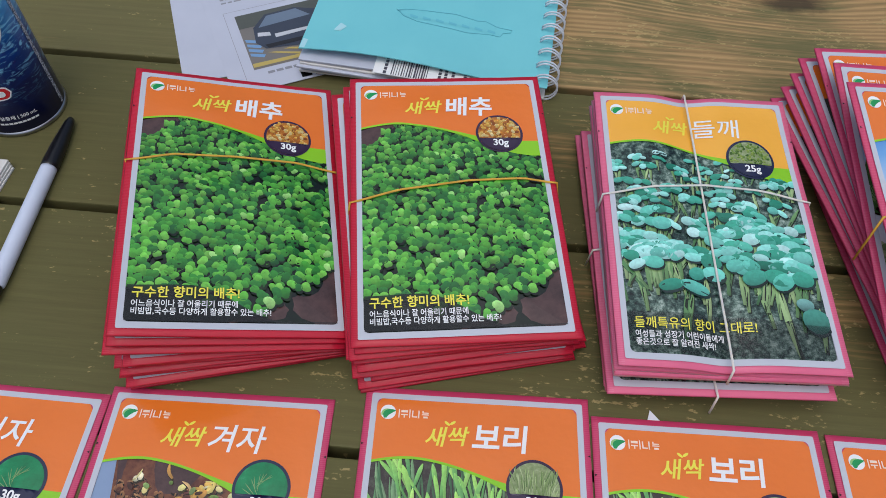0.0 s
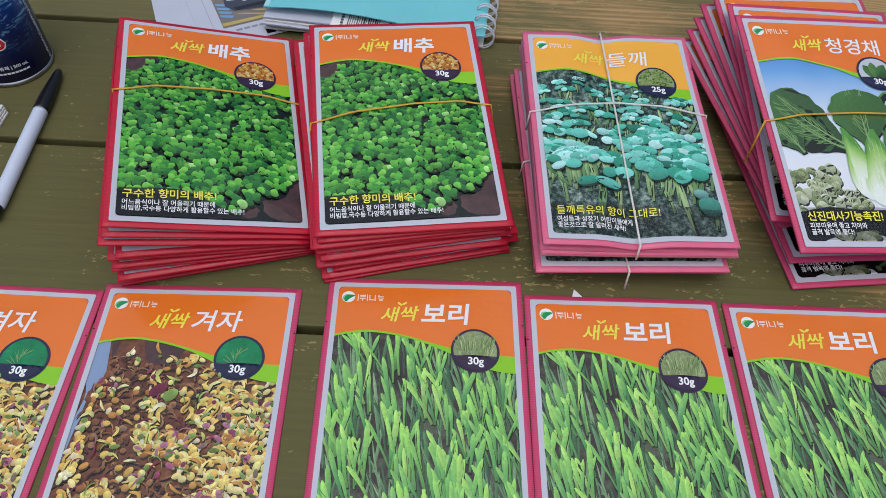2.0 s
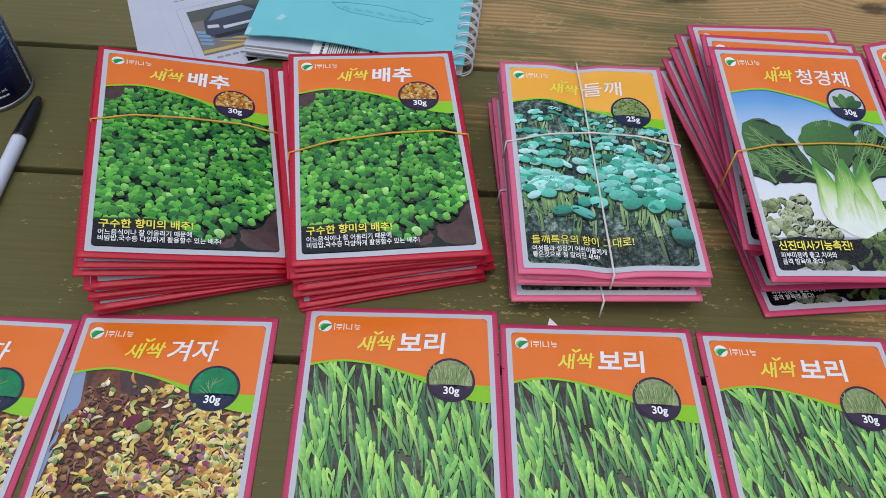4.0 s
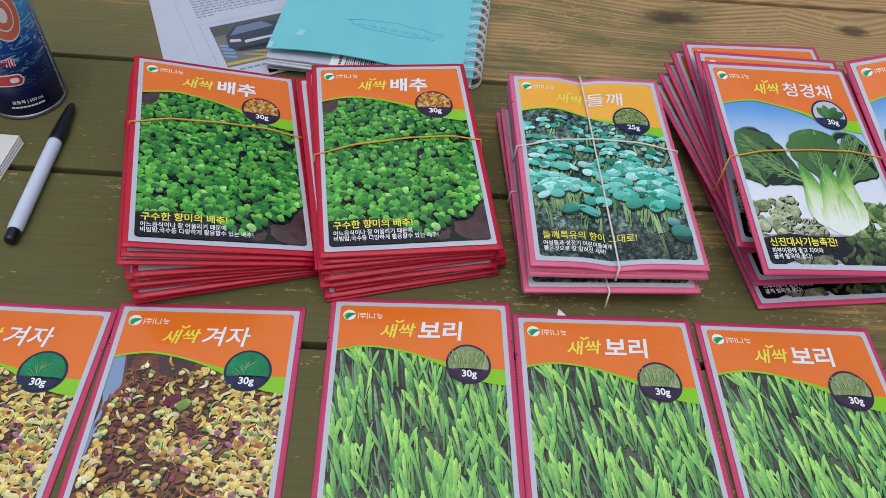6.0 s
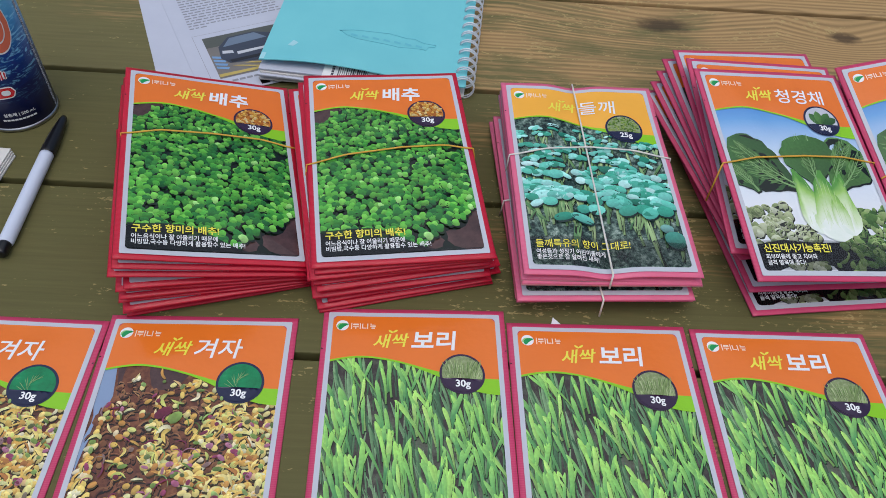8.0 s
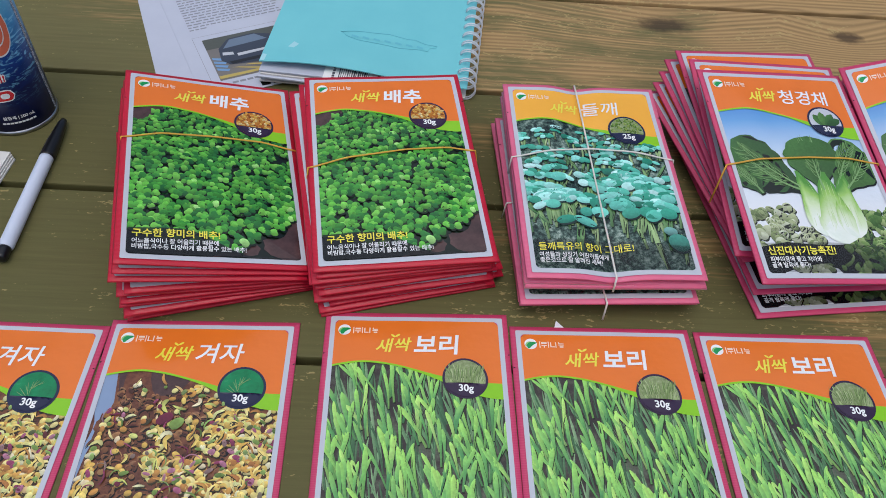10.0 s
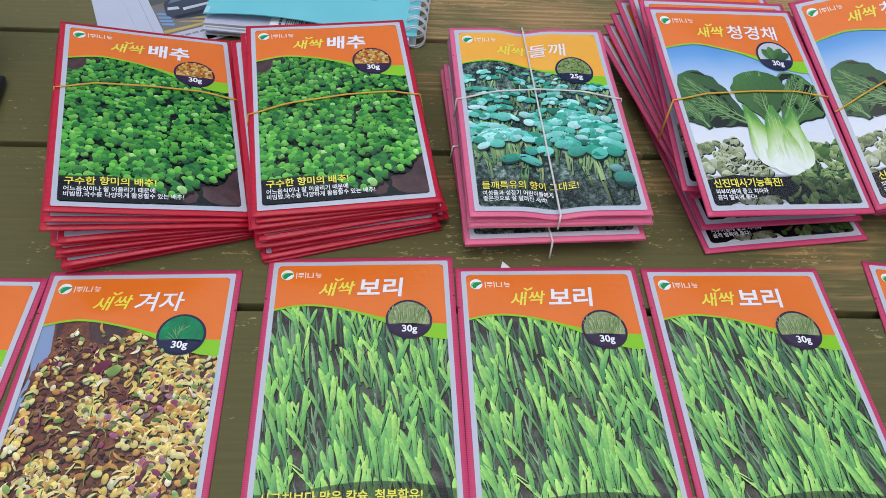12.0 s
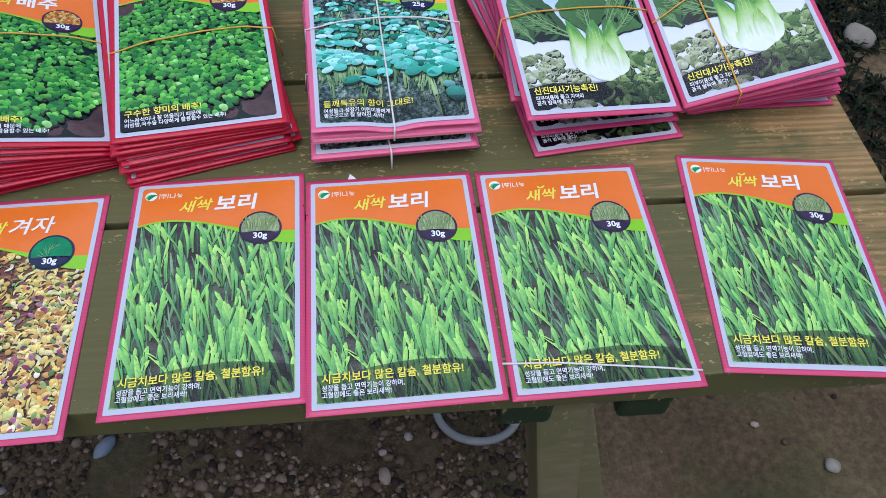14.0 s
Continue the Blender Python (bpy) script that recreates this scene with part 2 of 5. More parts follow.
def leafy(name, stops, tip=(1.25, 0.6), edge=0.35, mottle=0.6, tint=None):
    """Printed leaves, and the weeds: each one its own tone, shaded in its colour along its length and across; tint:
    (colour, where it begins, share) of the tips.
    """
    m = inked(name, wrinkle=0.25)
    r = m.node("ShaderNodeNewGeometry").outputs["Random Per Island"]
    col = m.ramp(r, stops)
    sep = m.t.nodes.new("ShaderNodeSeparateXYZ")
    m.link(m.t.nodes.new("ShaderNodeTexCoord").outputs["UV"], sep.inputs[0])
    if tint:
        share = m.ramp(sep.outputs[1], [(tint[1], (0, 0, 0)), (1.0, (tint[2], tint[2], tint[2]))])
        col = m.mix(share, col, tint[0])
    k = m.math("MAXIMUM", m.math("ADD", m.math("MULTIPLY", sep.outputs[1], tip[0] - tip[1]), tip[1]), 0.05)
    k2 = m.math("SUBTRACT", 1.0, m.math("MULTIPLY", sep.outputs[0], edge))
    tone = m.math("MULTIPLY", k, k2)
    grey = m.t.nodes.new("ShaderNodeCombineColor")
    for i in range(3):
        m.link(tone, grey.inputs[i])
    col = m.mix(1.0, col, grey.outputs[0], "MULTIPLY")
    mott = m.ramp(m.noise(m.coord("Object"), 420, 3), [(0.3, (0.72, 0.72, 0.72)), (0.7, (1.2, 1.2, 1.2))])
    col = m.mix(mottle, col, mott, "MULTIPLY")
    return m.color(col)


def soil_print(name, stops, scale=220):
    m = inked(name, wrinkle=0.25)
    v = m.coord("Object")
    f = m.math("ADD", m.math("MULTIPLY", m.noise(v, scale, 5, 0.7), 0.7), m.math("MULTIPLY", m.noise(v, scale * 0.12, 3), 0.3))
    return m.color(m.ramp(f, stops))


M_CAB_BG = soil_print("print_dark_soil", [(0.3, S(4, 9, 5)), (0.5, S(9, 20, 10)), (0.72, S(24, 40, 22))])
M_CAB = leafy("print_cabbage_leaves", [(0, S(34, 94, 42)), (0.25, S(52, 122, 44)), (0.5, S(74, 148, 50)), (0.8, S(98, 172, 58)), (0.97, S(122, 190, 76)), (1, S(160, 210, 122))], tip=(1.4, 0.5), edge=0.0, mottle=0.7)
M_POT = soil_print("print_brown_pot", [(0.3, S(40, 28, 30)), (0.6, S(86, 62, 60)), (0.8, S(120, 96, 90))], 60)
M_BAR_BG = soil_print("print_brown_shade", [(0.3, S(30, 24, 26)), (0.5, S(60, 52, 48)), (0.64, S(100, 108, 88)), (0.8, S(140, 156, 124))], 55)
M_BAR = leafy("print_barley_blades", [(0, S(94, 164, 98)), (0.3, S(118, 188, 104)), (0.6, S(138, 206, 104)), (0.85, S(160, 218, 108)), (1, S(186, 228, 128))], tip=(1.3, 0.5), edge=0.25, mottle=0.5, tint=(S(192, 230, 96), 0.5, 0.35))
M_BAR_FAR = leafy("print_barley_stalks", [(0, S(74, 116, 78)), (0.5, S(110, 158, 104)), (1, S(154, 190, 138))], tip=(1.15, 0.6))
M_BOK_RIB = film("print_stalk_rib", S(190, 216, 146), 0.15)
M_MUS_BG = soil_print("print_brown_sprouts", [(0.28, S(52, 26, 22)), (0.45, S(92, 52, 38)), (0.6, S(128, 80, 52)), (0.78, S(176, 128, 80))], 90)
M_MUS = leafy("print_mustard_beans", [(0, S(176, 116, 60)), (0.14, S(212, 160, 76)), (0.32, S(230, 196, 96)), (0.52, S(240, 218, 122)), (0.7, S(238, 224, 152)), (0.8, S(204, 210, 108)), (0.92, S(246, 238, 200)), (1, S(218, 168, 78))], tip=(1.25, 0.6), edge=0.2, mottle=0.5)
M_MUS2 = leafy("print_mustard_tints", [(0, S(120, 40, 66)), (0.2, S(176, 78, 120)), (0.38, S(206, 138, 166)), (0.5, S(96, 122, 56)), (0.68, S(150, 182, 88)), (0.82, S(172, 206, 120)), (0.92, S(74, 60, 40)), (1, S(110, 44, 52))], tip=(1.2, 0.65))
M_HAZE = film("print_blue_grey", S(136, 156, 188), 0.12)
M_PER_BG = soil_print("print_wet_soil", [(0.38, S(10, 24, 22)), (0.47, S(40, 62, 56)), (0.54, S(92, 116, 104)), (0.64, S(168, 184, 172))], 240)
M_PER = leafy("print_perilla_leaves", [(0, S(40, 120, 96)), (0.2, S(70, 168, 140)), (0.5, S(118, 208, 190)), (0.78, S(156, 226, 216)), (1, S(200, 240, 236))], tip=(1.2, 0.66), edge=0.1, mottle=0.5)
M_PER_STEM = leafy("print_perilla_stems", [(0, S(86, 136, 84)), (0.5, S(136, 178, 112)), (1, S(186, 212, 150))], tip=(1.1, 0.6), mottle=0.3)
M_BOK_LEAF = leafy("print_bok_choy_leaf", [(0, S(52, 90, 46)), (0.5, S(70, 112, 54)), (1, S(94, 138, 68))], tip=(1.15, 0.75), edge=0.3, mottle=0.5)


def stalk_print():
    m = inked("print_bok_choy_stem")
    sep = m.t.nodes.new("ShaderNodeSeparateXYZ")
    m.link(m.t.nodes.new("ShaderNodeTexCoord").outputs["UV"], sep.inputs[0])
    v = m.coord("Object")
    side = m.math("ABSOLUTE", m.math("SUBTRACT", m.math("MULTIPLY", sep.outputs[0], 2.0), 1.0))
    f = m.math("ADD", m.math("ADD", sep.outputs[1], m.math("MULTIPLY", m.math("MULTIPLY", side, side), 0.22)), m.math("MULTIPLY", m.noise(v, 150, 3), 0.16))
    return m.color(m.ramp(f, [(0.05, S(222, 234, 220)), (0.34, S(236, 242, 234)), (0.56, S(210, 228, 184)), (0.78, S(158, 200, 102)), (1.0, S(88, 148, 58))]))


M_BOK_STEM = stalk_print()
M_BOK_VEIN = film("print_leaf_vein", S(128, 164, 104), 0.12)
M_BOK_BED = leafy("print_bed_leaves", [(0, S(112, 132, 82)), (0.35, S(158, 174, 118)), (0.65, S(196, 206, 160)), (1, S(226, 232, 206))], tip=(1.15, 0.55))
M_BOK_BED2 = leafy("print_green_bed_leaves", [(0, S(54, 88, 42)), (0.35, S(98, 136, 66)), (0.65, S(140, 172, 94)), (1, S(184, 204, 136))], tip=(1.2, 0.45))
M_SEED = leafy("print_golden_seeds", [(0, S(160, 80, 24)), (0.3, S(230, 140, 40)), (0.65, S(250, 206, 84)), (1, S(255, 236, 170))], tip=(1.1, 0.6))
M_GRASS = leafy("print_tray_grass", [(0, S(110, 140, 76)), (0.5, S(160, 186, 112)), (1, S(206, 218, 166))], tip=(1.2, 0.6))
M_TRAY = soil_print("print_pale_tray", [(0.3, S(96, 116, 70)), (0.55, S(146, 160, 110)), (0.8, S(204, 208, 190))], 300)
M_SEEDBED = soil_print("print_seed_bed", [(0.3, S(110, 56, 20)), (0.55, S(190, 116, 36)), (0.8, S(236, 190, 90))], 300)
M_CRESS = leafy("print_cress", [(0, S(70, 110, 40)), (0.5, S(130, 170, 60)), (1, S(180, 200, 96))], tip=(1.1, 0.6))
M_LEAFGREEN = soil_print("print_vivid_green", [(0.3, S(10, 92, 52)), (0.6, S(30, 140, 84)), (0.8, S(90, 180, 130))], 90)
M_CAB_DEEP = leafy("print_shaded_leaves", [(0, S(8, 32, 16)), (0.5, S(18, 54, 26)), (1, S(34, 80, 38))], tip=(1.1, 0.7), edge=0.2)
M_BOK_PANEL = leafy("print_leaf_panel", [(0, S(78, 120, 62)), (0.5, S(98, 142, 74)), (1, S(122, 164, 94))], tip=(1.1, 0.65), edge=0.4, mottle=0.4)
M_MUS_DIM = leafy("print_shaded_sprouts", [(0, S(86, 46, 36)), (0.4, S(128, 80, 54)), (0.7, S(164, 112, 70)), (0.9, S(190, 144, 92)), (1, S(120, 60, 66))], tip=(1.2, 0.6), mottle=0.5)
M_PALE_INK = film("pale_cream_ink", S(246, 222, 196), 0.04)
M_LOGO_LIME = film("logo_lime_ink", S(150, 200, 120), 0.05)
M_DIMGREY = film("print_dim_grey", S(66, 72, 64), 0.3)


def sky_print():
    m = inked("print_sky")
    sep = m.t.nodes.new("ShaderNodeSeparateXYZ")
    m.link(m.coord("Object"), sep.inputs[0])
    f = m.math("ADD", m.math("MULTIPLY", sep.outputs[1], 5.0), 0.5)
    return m.color(m.ramp(f, [(0.3, S(226, 230, 236)), (0.55, S(206, 222, 240)), (0.75, S(112, 164, 220)), (0.9, S(60, 120, 200))]))


M_SKY = sky_print()


def rubber(name, c):
    m = Mat(name, rough=0.45, spec=0.4)
    m.b.inputs["Subsurface Weight"].default_value = 0.15
    m.b.inputs["Subsurface Radius"].default_value = (0.002, 0.001, 0.0005)
    v = m.coord("Object")
    return m.color(m.mix(m.noise(v, 90, 3), tuple(x * 0.8 for x in c[:3]) + (1,), c))


M_BAND = rubber("amber_rubber", S(226, 174, 60))
M_BAND_WHITE = rubber("white_rubber", S(232, 228, 220))

# ---- the table ----
table = new("picnic_table")
tagged(table, "wooden picnic table with worn olive-green stained planks", "table")
X0, X1 = -0.95, 0.647
edges = [(-0.205, -0.0442), (-0.0376, 0.1232), (0.1300, 0.2872), (0.2943, 0.4742), (0.4816, 0.644)]
plank_thick = 0.038
for i, (ya, yb) in enumerate(edges):
    bm = box(X1 - X0 + (0.004, 0, 0.003, -0.002, 0.002)[i], yb - ya, plank_thick, Matrix.Translation(((X0 + X1) / 2, (ya + yb) / 2, TOP - plank_thick / 2)), 0.0016, 2)
    part("plank", bm, M_PLANK_WORN if i >= 3 else M_PLANK, table, "plank worn to bare wood with dark knots" if i == 3 else "")
for x in (0.307, 0.402):
    part("cross_beam", box(0.042, 0.80, 0.036, pose(x, 0.197, TOP - 0.038 - 0.0185), 0.006, 3), M_BEAM, table, "dark green cross beam under the planks")
for y, s in ((-0.133, 1), (0.56, -1)):
    part("leg", box(0.046, 0.09, 0.70, pose(0.386, y, 0.348, 0, -7.6, 0), 0.004), M_LEG, table, "weathered grey-green leg")
    part("brace", box(0.030, 0.05, 0.62, pose(0.429, y - 0.018 * s, 0.345, 0, -13.5, 0), 0.003), M_LEG, table, "weathered grey-green brace")
    part("leg", box(0.046, 0.09, 0.70, pose(-0.75, y, 0.348, 0, 7.6, 0), 0.004), M_LEG, table)

# ---- the ground ----
def ground_material():
    m = Mat("damp_soil", rough=0.9, spec=0.2)
    v = m.coord("Object")
    f = m.math("ADD", m.math("MULTIPLY", m.noise(v, 3.0, 5), 0.5), m.math("MULTIPLY", m.noise(v, 70, 6, 0.7), 0.5))
    soil = m.ramp(f, [(0.35, S(56, 46, 32)), (0.5, S(90, 76, 54)), (0.65, S(122, 106, 80))])
    moss = m.ramp(m.noise(v, 4.0, 4), [(0.48, (0, 0, 0)), (0.62, (1, 1, 1))])
    m.color(m.mix(m.math("MULTIPLY", moss, 0.5), soil, S(64, 70, 40)))
    return m.bump(f, 0.8, 0.02)


M_SOIL = ground_material()
NG = 70
gv, gf = [], []
for j in range(NG + 1):
    for i in range(NG + 1):
        a, b = (i / NG - 0.5) * 2, (j / NG - 0.5) * 2
        x, y = 0.4 + 2.2 * a + 900 * a ** 9, 0.3 + 2.2 * b + 900 * b ** 9
        z = 0.012 * noise.noise((x * 4, y * 4, 0)) + 0.004 * noise.noise((x * 18, y * 18, 3)) if abs(a) < 0.8 and abs(b) < 0.8 else 0.0
        gv.append((x, y, z))
for j in range(NG):
    for i in range(NG):
        k = j * (NG + 1) + i
        gf.append((k, k + 1, k + NG + 2, k + NG + 1))
tagged(link_mesh("ground", gv, gf, M_SOIL), "damp brown soil with moss and grit", "ground", kind="structure")


def stones(name, spots, material, seed, fine=1):
    """Rounded stones (x, y, size) in one mesh."""
    r = random.Random(seed)
    bm = bmesh.new()
    bmesh.ops.create_icosphere(bm, subdivisions=fine, radius=1)
    bv, bf = [v.co.copy() for v in bm.verts], [[v.index for v in f.verts] for f in bm.faces]
    bm.free()
    verts, faces = [], []
    for x, y, size in spots:
        turn = Euler((r.uniform(-0.4, 0.4), r.uniform(-0.4, 0.4), r.uniform(0, 6.3))).to_matrix()
        sc = Vector((size * r.uniform(0.8, 1.4), size * r.uniform(0.7, 1.0), size * r.uniform(0.45, 0.75)))
        z = 0.012 * noise.noise((x * 4, y * 4, 0)) + 0.004 * noise.noise((x * 18, y * 18, 3)) + sc.z * 0.45
        k, s = len(verts), r.uniform(0, 50)
        for c in bv:
            w = 1 + 0.22 * noise.noise(c * 1.3 + Vector((s, 0, 0)))
            verts.append(turn @ Vector((c.x * sc.x * w, c.y * sc.y * w, c.z * sc.z * w)) + Vector((x, y, z)))
        faces += [[k + i for i in f] for f in bf]
    return link_mesh(name, verts, faces, material)


M_GRAVEL = Mat("gravel_stone", 0.8, spec=0.25)
_r = M_GRAVEL.node("ShaderNodeNewGeometry").outputs["Random Per Island"]
_c = M_GRAVEL.ramp(_r, [(0.0, S(44, 35, 28)), (0.4, S(80, 64, 50)), (0.8, S(108, 90, 72)), (0.97, S(136, 118, 98)), (1.0, S(168, 156, 140))])
M_GRAVEL.color(M_GRAVEL.mix(0.5, _c, M_GRAVEL.ramp(M_GRAVEL.noise(M_GRAVEL.coord("Object"), 160, 4), [(0.3, (0.5, 0.5, 0.5)), (0.7, (1.1, 1.1, 1.1))]), "MULTIPLY"))
r_ground = random.Random(3)
spots = []
for k in range(8500):
    x, y = r_ground.uniform(-0.62, 0.50), r_ground.uniform(-0.28, 0.42)
    if noise.noise((x * 6, y * 6, 8)) > -0.32 + max(0.0, x - 0.34) * 4.0:
        spots.append((x, y, min(0.013, r_ground.lognormvariate(math.log(0.0052), 0.36))))
for k in range(420):
    spots.append((r_ground.uniform(0.5, 2.4), r_ground.uniform(-0.8, 2.2), r_ground.uniform(0.003, 0.009)))
tagged(stones("gravel", spots, M_GRAVEL, 5), "loose brown and grey gravel on the soil", "gravel", kind="stuff")
M_PALE = Mat("pale_stone", 0.75, spec=0.3)
M_PALE.color(M_PALE.mix(M_PALE.noise(M_PALE.coord("Object"), 60, 4), S(112, 106, 94), S(152, 146, 132)))
for x, y, size, name in ((0.935, -0.035, 0.016, "pale oval stone lying on bare soil"), (1.46, 1.08, 0.05, "large pale stone beyond the table"), (1.62, 0.80, 0.024, "pale stone half sunk in soil")):
    tagged(stones("stone", [(x, y, size)], M_PALE, 7, 3), name, "stone")
M_SLATE = Mat("blue_grey_stone", 0.7, spec=0.3)
M_SLATE.color(M_SLATE.mix(M_SLATE.noise(M_SLATE.coord("Object"), 50, 4), S(98, 106, 116), S(142, 150, 160)))
for x, y, size in ((-0.283, 0.084, 0.017), (-0.35, 0.12, 0.013)):
    tagged(stones("stone", [(x, y, size)], M_SLATE, 9, 3), "flat blue-grey stone among the gravel", "stone")

v, f = tube([(0.347 + 0.075 * math.cos(a * math.pi / 24), 0.118 + 0.075 * math.sin(a * math.pi / 24), 0.021 + 0.004 * math.sin(a * 0.4)) for a in range(48)], 0.007, 10, True)
M_HOSE = Mat("grey_plastic", 0.5, spec=0.4)
M_HOSE.color(M_HOSE.mix(M_HOSE.noise(M_HOSE.coord("Object"), 40, 4), S(120, 120, 116), S(158, 158, 152)))
tagged(link_mesh("pipe_ring", v, f, M_HOSE), "grey plastic pipe ring lying on the gravel", "pipe")

# near-black greens carry the shade beyond the table; leaf feet are coloured darker too
M_WEED = leafy("shaded_weed_leaf", [(0, S(10, 14, 8)), (0.5, S(18, 26, 13)), (1, S(36, 46, 24))])
M_WEED.b.inputs["Roughness"].default_value = 0.8
M_WEED.b.inputs["Specular IOR Level"].default_value = 0.12
M_WEED.b.inputs["Coat Weight"].default_value = 0.0
wv, wf, wu = [], [], []
for k in range(9000):
    x, y = r_ground.gauss(1.6, 0.45), r_ground.gauss(1.15, 0.5)
    if x < 0.9 or y < 0.25 or noise.noise((x * 3, y * 3, 2)) < -0.3:
        continue
    a, ln, wd, rise = r_ground.uniform(0, 6.3), r_ground.uniform(0.02, 0.05), r_ground.uniform(0.006, 0.014), r_ground.uniform(0.004, 0.03)
    c, s, k0 = math.cos(a), math.sin(a), len(wv)
    for t, w in ((0, 0.3), (0.5, 1.0), (1.0, 0.15)):
        for sg in (-1, 1):
            wv.append((x + c * ln * t - s * wd * w * sg / 2, y + s * ln * t + c * wd * w * sg / 2, 0.005 + rise * math.sin(t * 2.2)))
            wu.append((0.5 + sg * 0.3, t))
    wf += [(k0, k0 + 2, k0 + 3, k0 + 1), (k0 + 2, k0 + 4, k0 + 5, k0 + 3)]
tagged(link_mesh("weeds", wv, wf, M_WEED, uvs=wu), "low weeds beyond the table, shade put into their dark green", "weeds", kind="stuff")

# ---- printed artwork of the packets ----
def P(x, y):
    """Packet coordinates from millimetres right of and below its top left corner."""
    return x / 1000 - W / 2, H / 2 - y / 1000


class Shape:
    """The relief of one packet: a padded pouch with flat seals."""

    def __init__(self, top=0.0026, low=0.0012, seed=0, crease=None, curl=0.0, bow=0.0, dent=0.0005, rim=0.0008, wavy=0.0):
        self.wavy = wavy
        self.top, self.low, self.seed, self.crease, self.curl, self.bow, self.dent, self.rim = top, low, seed, crease, curl, bow, dent, rim

    def swell(self, x, y):
        ex, ey = W / 2 - abs(x), H / 2 - abs(y)
        return smooth01((ex - 0.004) / 0.036) * smooth01((ey - 0.004) / 0.04)

    def sheet(self, x, y):
        """Height of the seal plane."""
        z = self.curl * (x / W * 2) ** 2 + self.bow * (y / H * 2) ** 2
        if self.wavy:
            rim = max(smooth01((abs(x) - 0.045) / 0.025), smooth01((abs(y) - 0.08) / 0.028))
            z += self.wavy * rim * (0.35 + noise.noise((x * 13 + self.seed * 3.1, y * 13, self.seed)))
        if self.crease:
            amount, at = self.crease
            z -= amount * math.exp(-((x - at) / 0.016) ** 2) * (0.55 + 0.45 * abs(y) / (H / 2))
        return z

    def up(self, x, y):
        s = self.swell(x, y)
        n = noise.noise((x * 42 + self.seed, y * 42, self.seed * 1.7)) * self.dent + noise.noise((x * 16, y * 16 + self.seed, 4.0)) * self.dent * 1.6
        n -= self.dent * 0.5 * (1 - abs(noise.noise((x * 30 + 9, y * 14 + self.seed, 7.0)))) ** 3
        return self.sheet(x, y) + self.top * s + n * (0.25 + 0.75 * s) + 0.0002

    def down(self, x, y):
        return self.sheet(x, y) - self.low * self.swell(x, y) - 0.0002 - self.rim * (1 - 0.3 * self.swell(x, y))


def drape(shape, flat, lift):
    return [(x, y, shape.up(x, y) + lift) for x, y in flat]


def pouch(shape, material, parent, nx=30, ny=46):
    verts, faces = [], []
    for side in (0, 1):
        for j in range(ny + 1):
            for i in range(nx + 1):
                x, y = (i / nx - 0.5) * W, (j / ny - 0.5) * H
                if side:
                    flare = 1.0 + min(1.0, shape.rim / 0.002) * 0.0014 / (W / 2)
                    flare_y = 1.0 + min(1.0, shape.rim / 0.002) * 0.0014 / (H / 2)
                    verts.append((x * flare, y * flare_y, shape.down(x, y)))
                else:
                    verts.append((x, y, shape.up(x, y)))
    n = (nx + 1) * (ny + 1)
    for j in range(ny):
        for i in range(nx):
            k = j * (nx + 1) + i
            q = (k, k + 1, k + nx + 2, k + nx + 1)
            faces.append(q)
            faces.append(tuple(n + a for a in q[::-1]))
    rim = [i for i in range(nx + 1)] + [j * (nx + 1) + nx for j in range(1, ny + 1)] + [ny * (nx + 1) + i for i in range(nx - 1, -1, -1)] + [j * (nx + 1) for j in range(ny - 1, 0, -1)]
    for a, b in zip(rim, rim[1:] + rim[:1]):
        faces.append((b, a, n + a, n + b))
    return link_mesh("pouch", verts, faces, material, parent)


def strip(name, shape, x0, x1, low, high, lift, material, parent, nx=34, ny=30, label=""):
    """A printed field between two lines y = low(x) and y = high(x), in millimetres from the packet's top left."""
    flat, faces = [], []
    for j in range(ny + 1):
        for i in range(nx + 1):
            x = x0 + (x1 - x0) * i / nx
            flat.append(P(x, low(x) + (high(x) - low(x)) * j / ny))
    for j in range(ny):
        for i in range(nx):
            k = j * (nx + 1) + i
            faces.append((k, k + 1, k + nx + 2, k + nx + 1))
    return link_mesh(name, drape(shape, flat, lift), faces, material, parent, label)


def rounded(x0, y0, x1, y1, r, n=8, seg=26):
    pts = []
    for cx, cy, a0 in ((x1 - r, y0 + r, -90), (x1 - r, y1 - r, 0), (x0 + r, y1 - r, 90), (x0 + r, y0 + r, 180)):
        arc = [(cx + r * math.cos(radians(a0 + 90 * k / n)), cy + r * math.sin(radians(a0 + 90 * k / n))) for k in range(n + 1)]
        if pts:
            a, b = pts[-1], arc[0]
            pts += [(a[0] + (b[0] - a[0]) * k / seg, a[1] + (b[1] - a[1]) * k / seg) for k in range(1, seg)]
        pts += arc
    a, b = pts[-1], pts[0]
    return pts + [(a[0] + (b[0] - a[0]) * k / seg, a[1] + (b[1] - a[1]) * k / seg) for k in range(1, seg)]


def ring(name, shape, outer, inner, lift, material, parent, label=""):
    n = len(outer)
    flat = [P(*p) for p in outer] + [P((p[0] + q[0]) / 2, (p[1] + q[1]) / 2) for p, q in zip(outer, inner)] + [P(*p) for p in inner]
    faces = [(a * n + k, a * n + (k + 1) % n, (a + 1) * n + (k + 1) % n, (a + 1) * n + k) for a in (0, 1) for k in range(n)]
    return link_mesh(name, drape(shape, flat, lift), faces, material, parent, label)


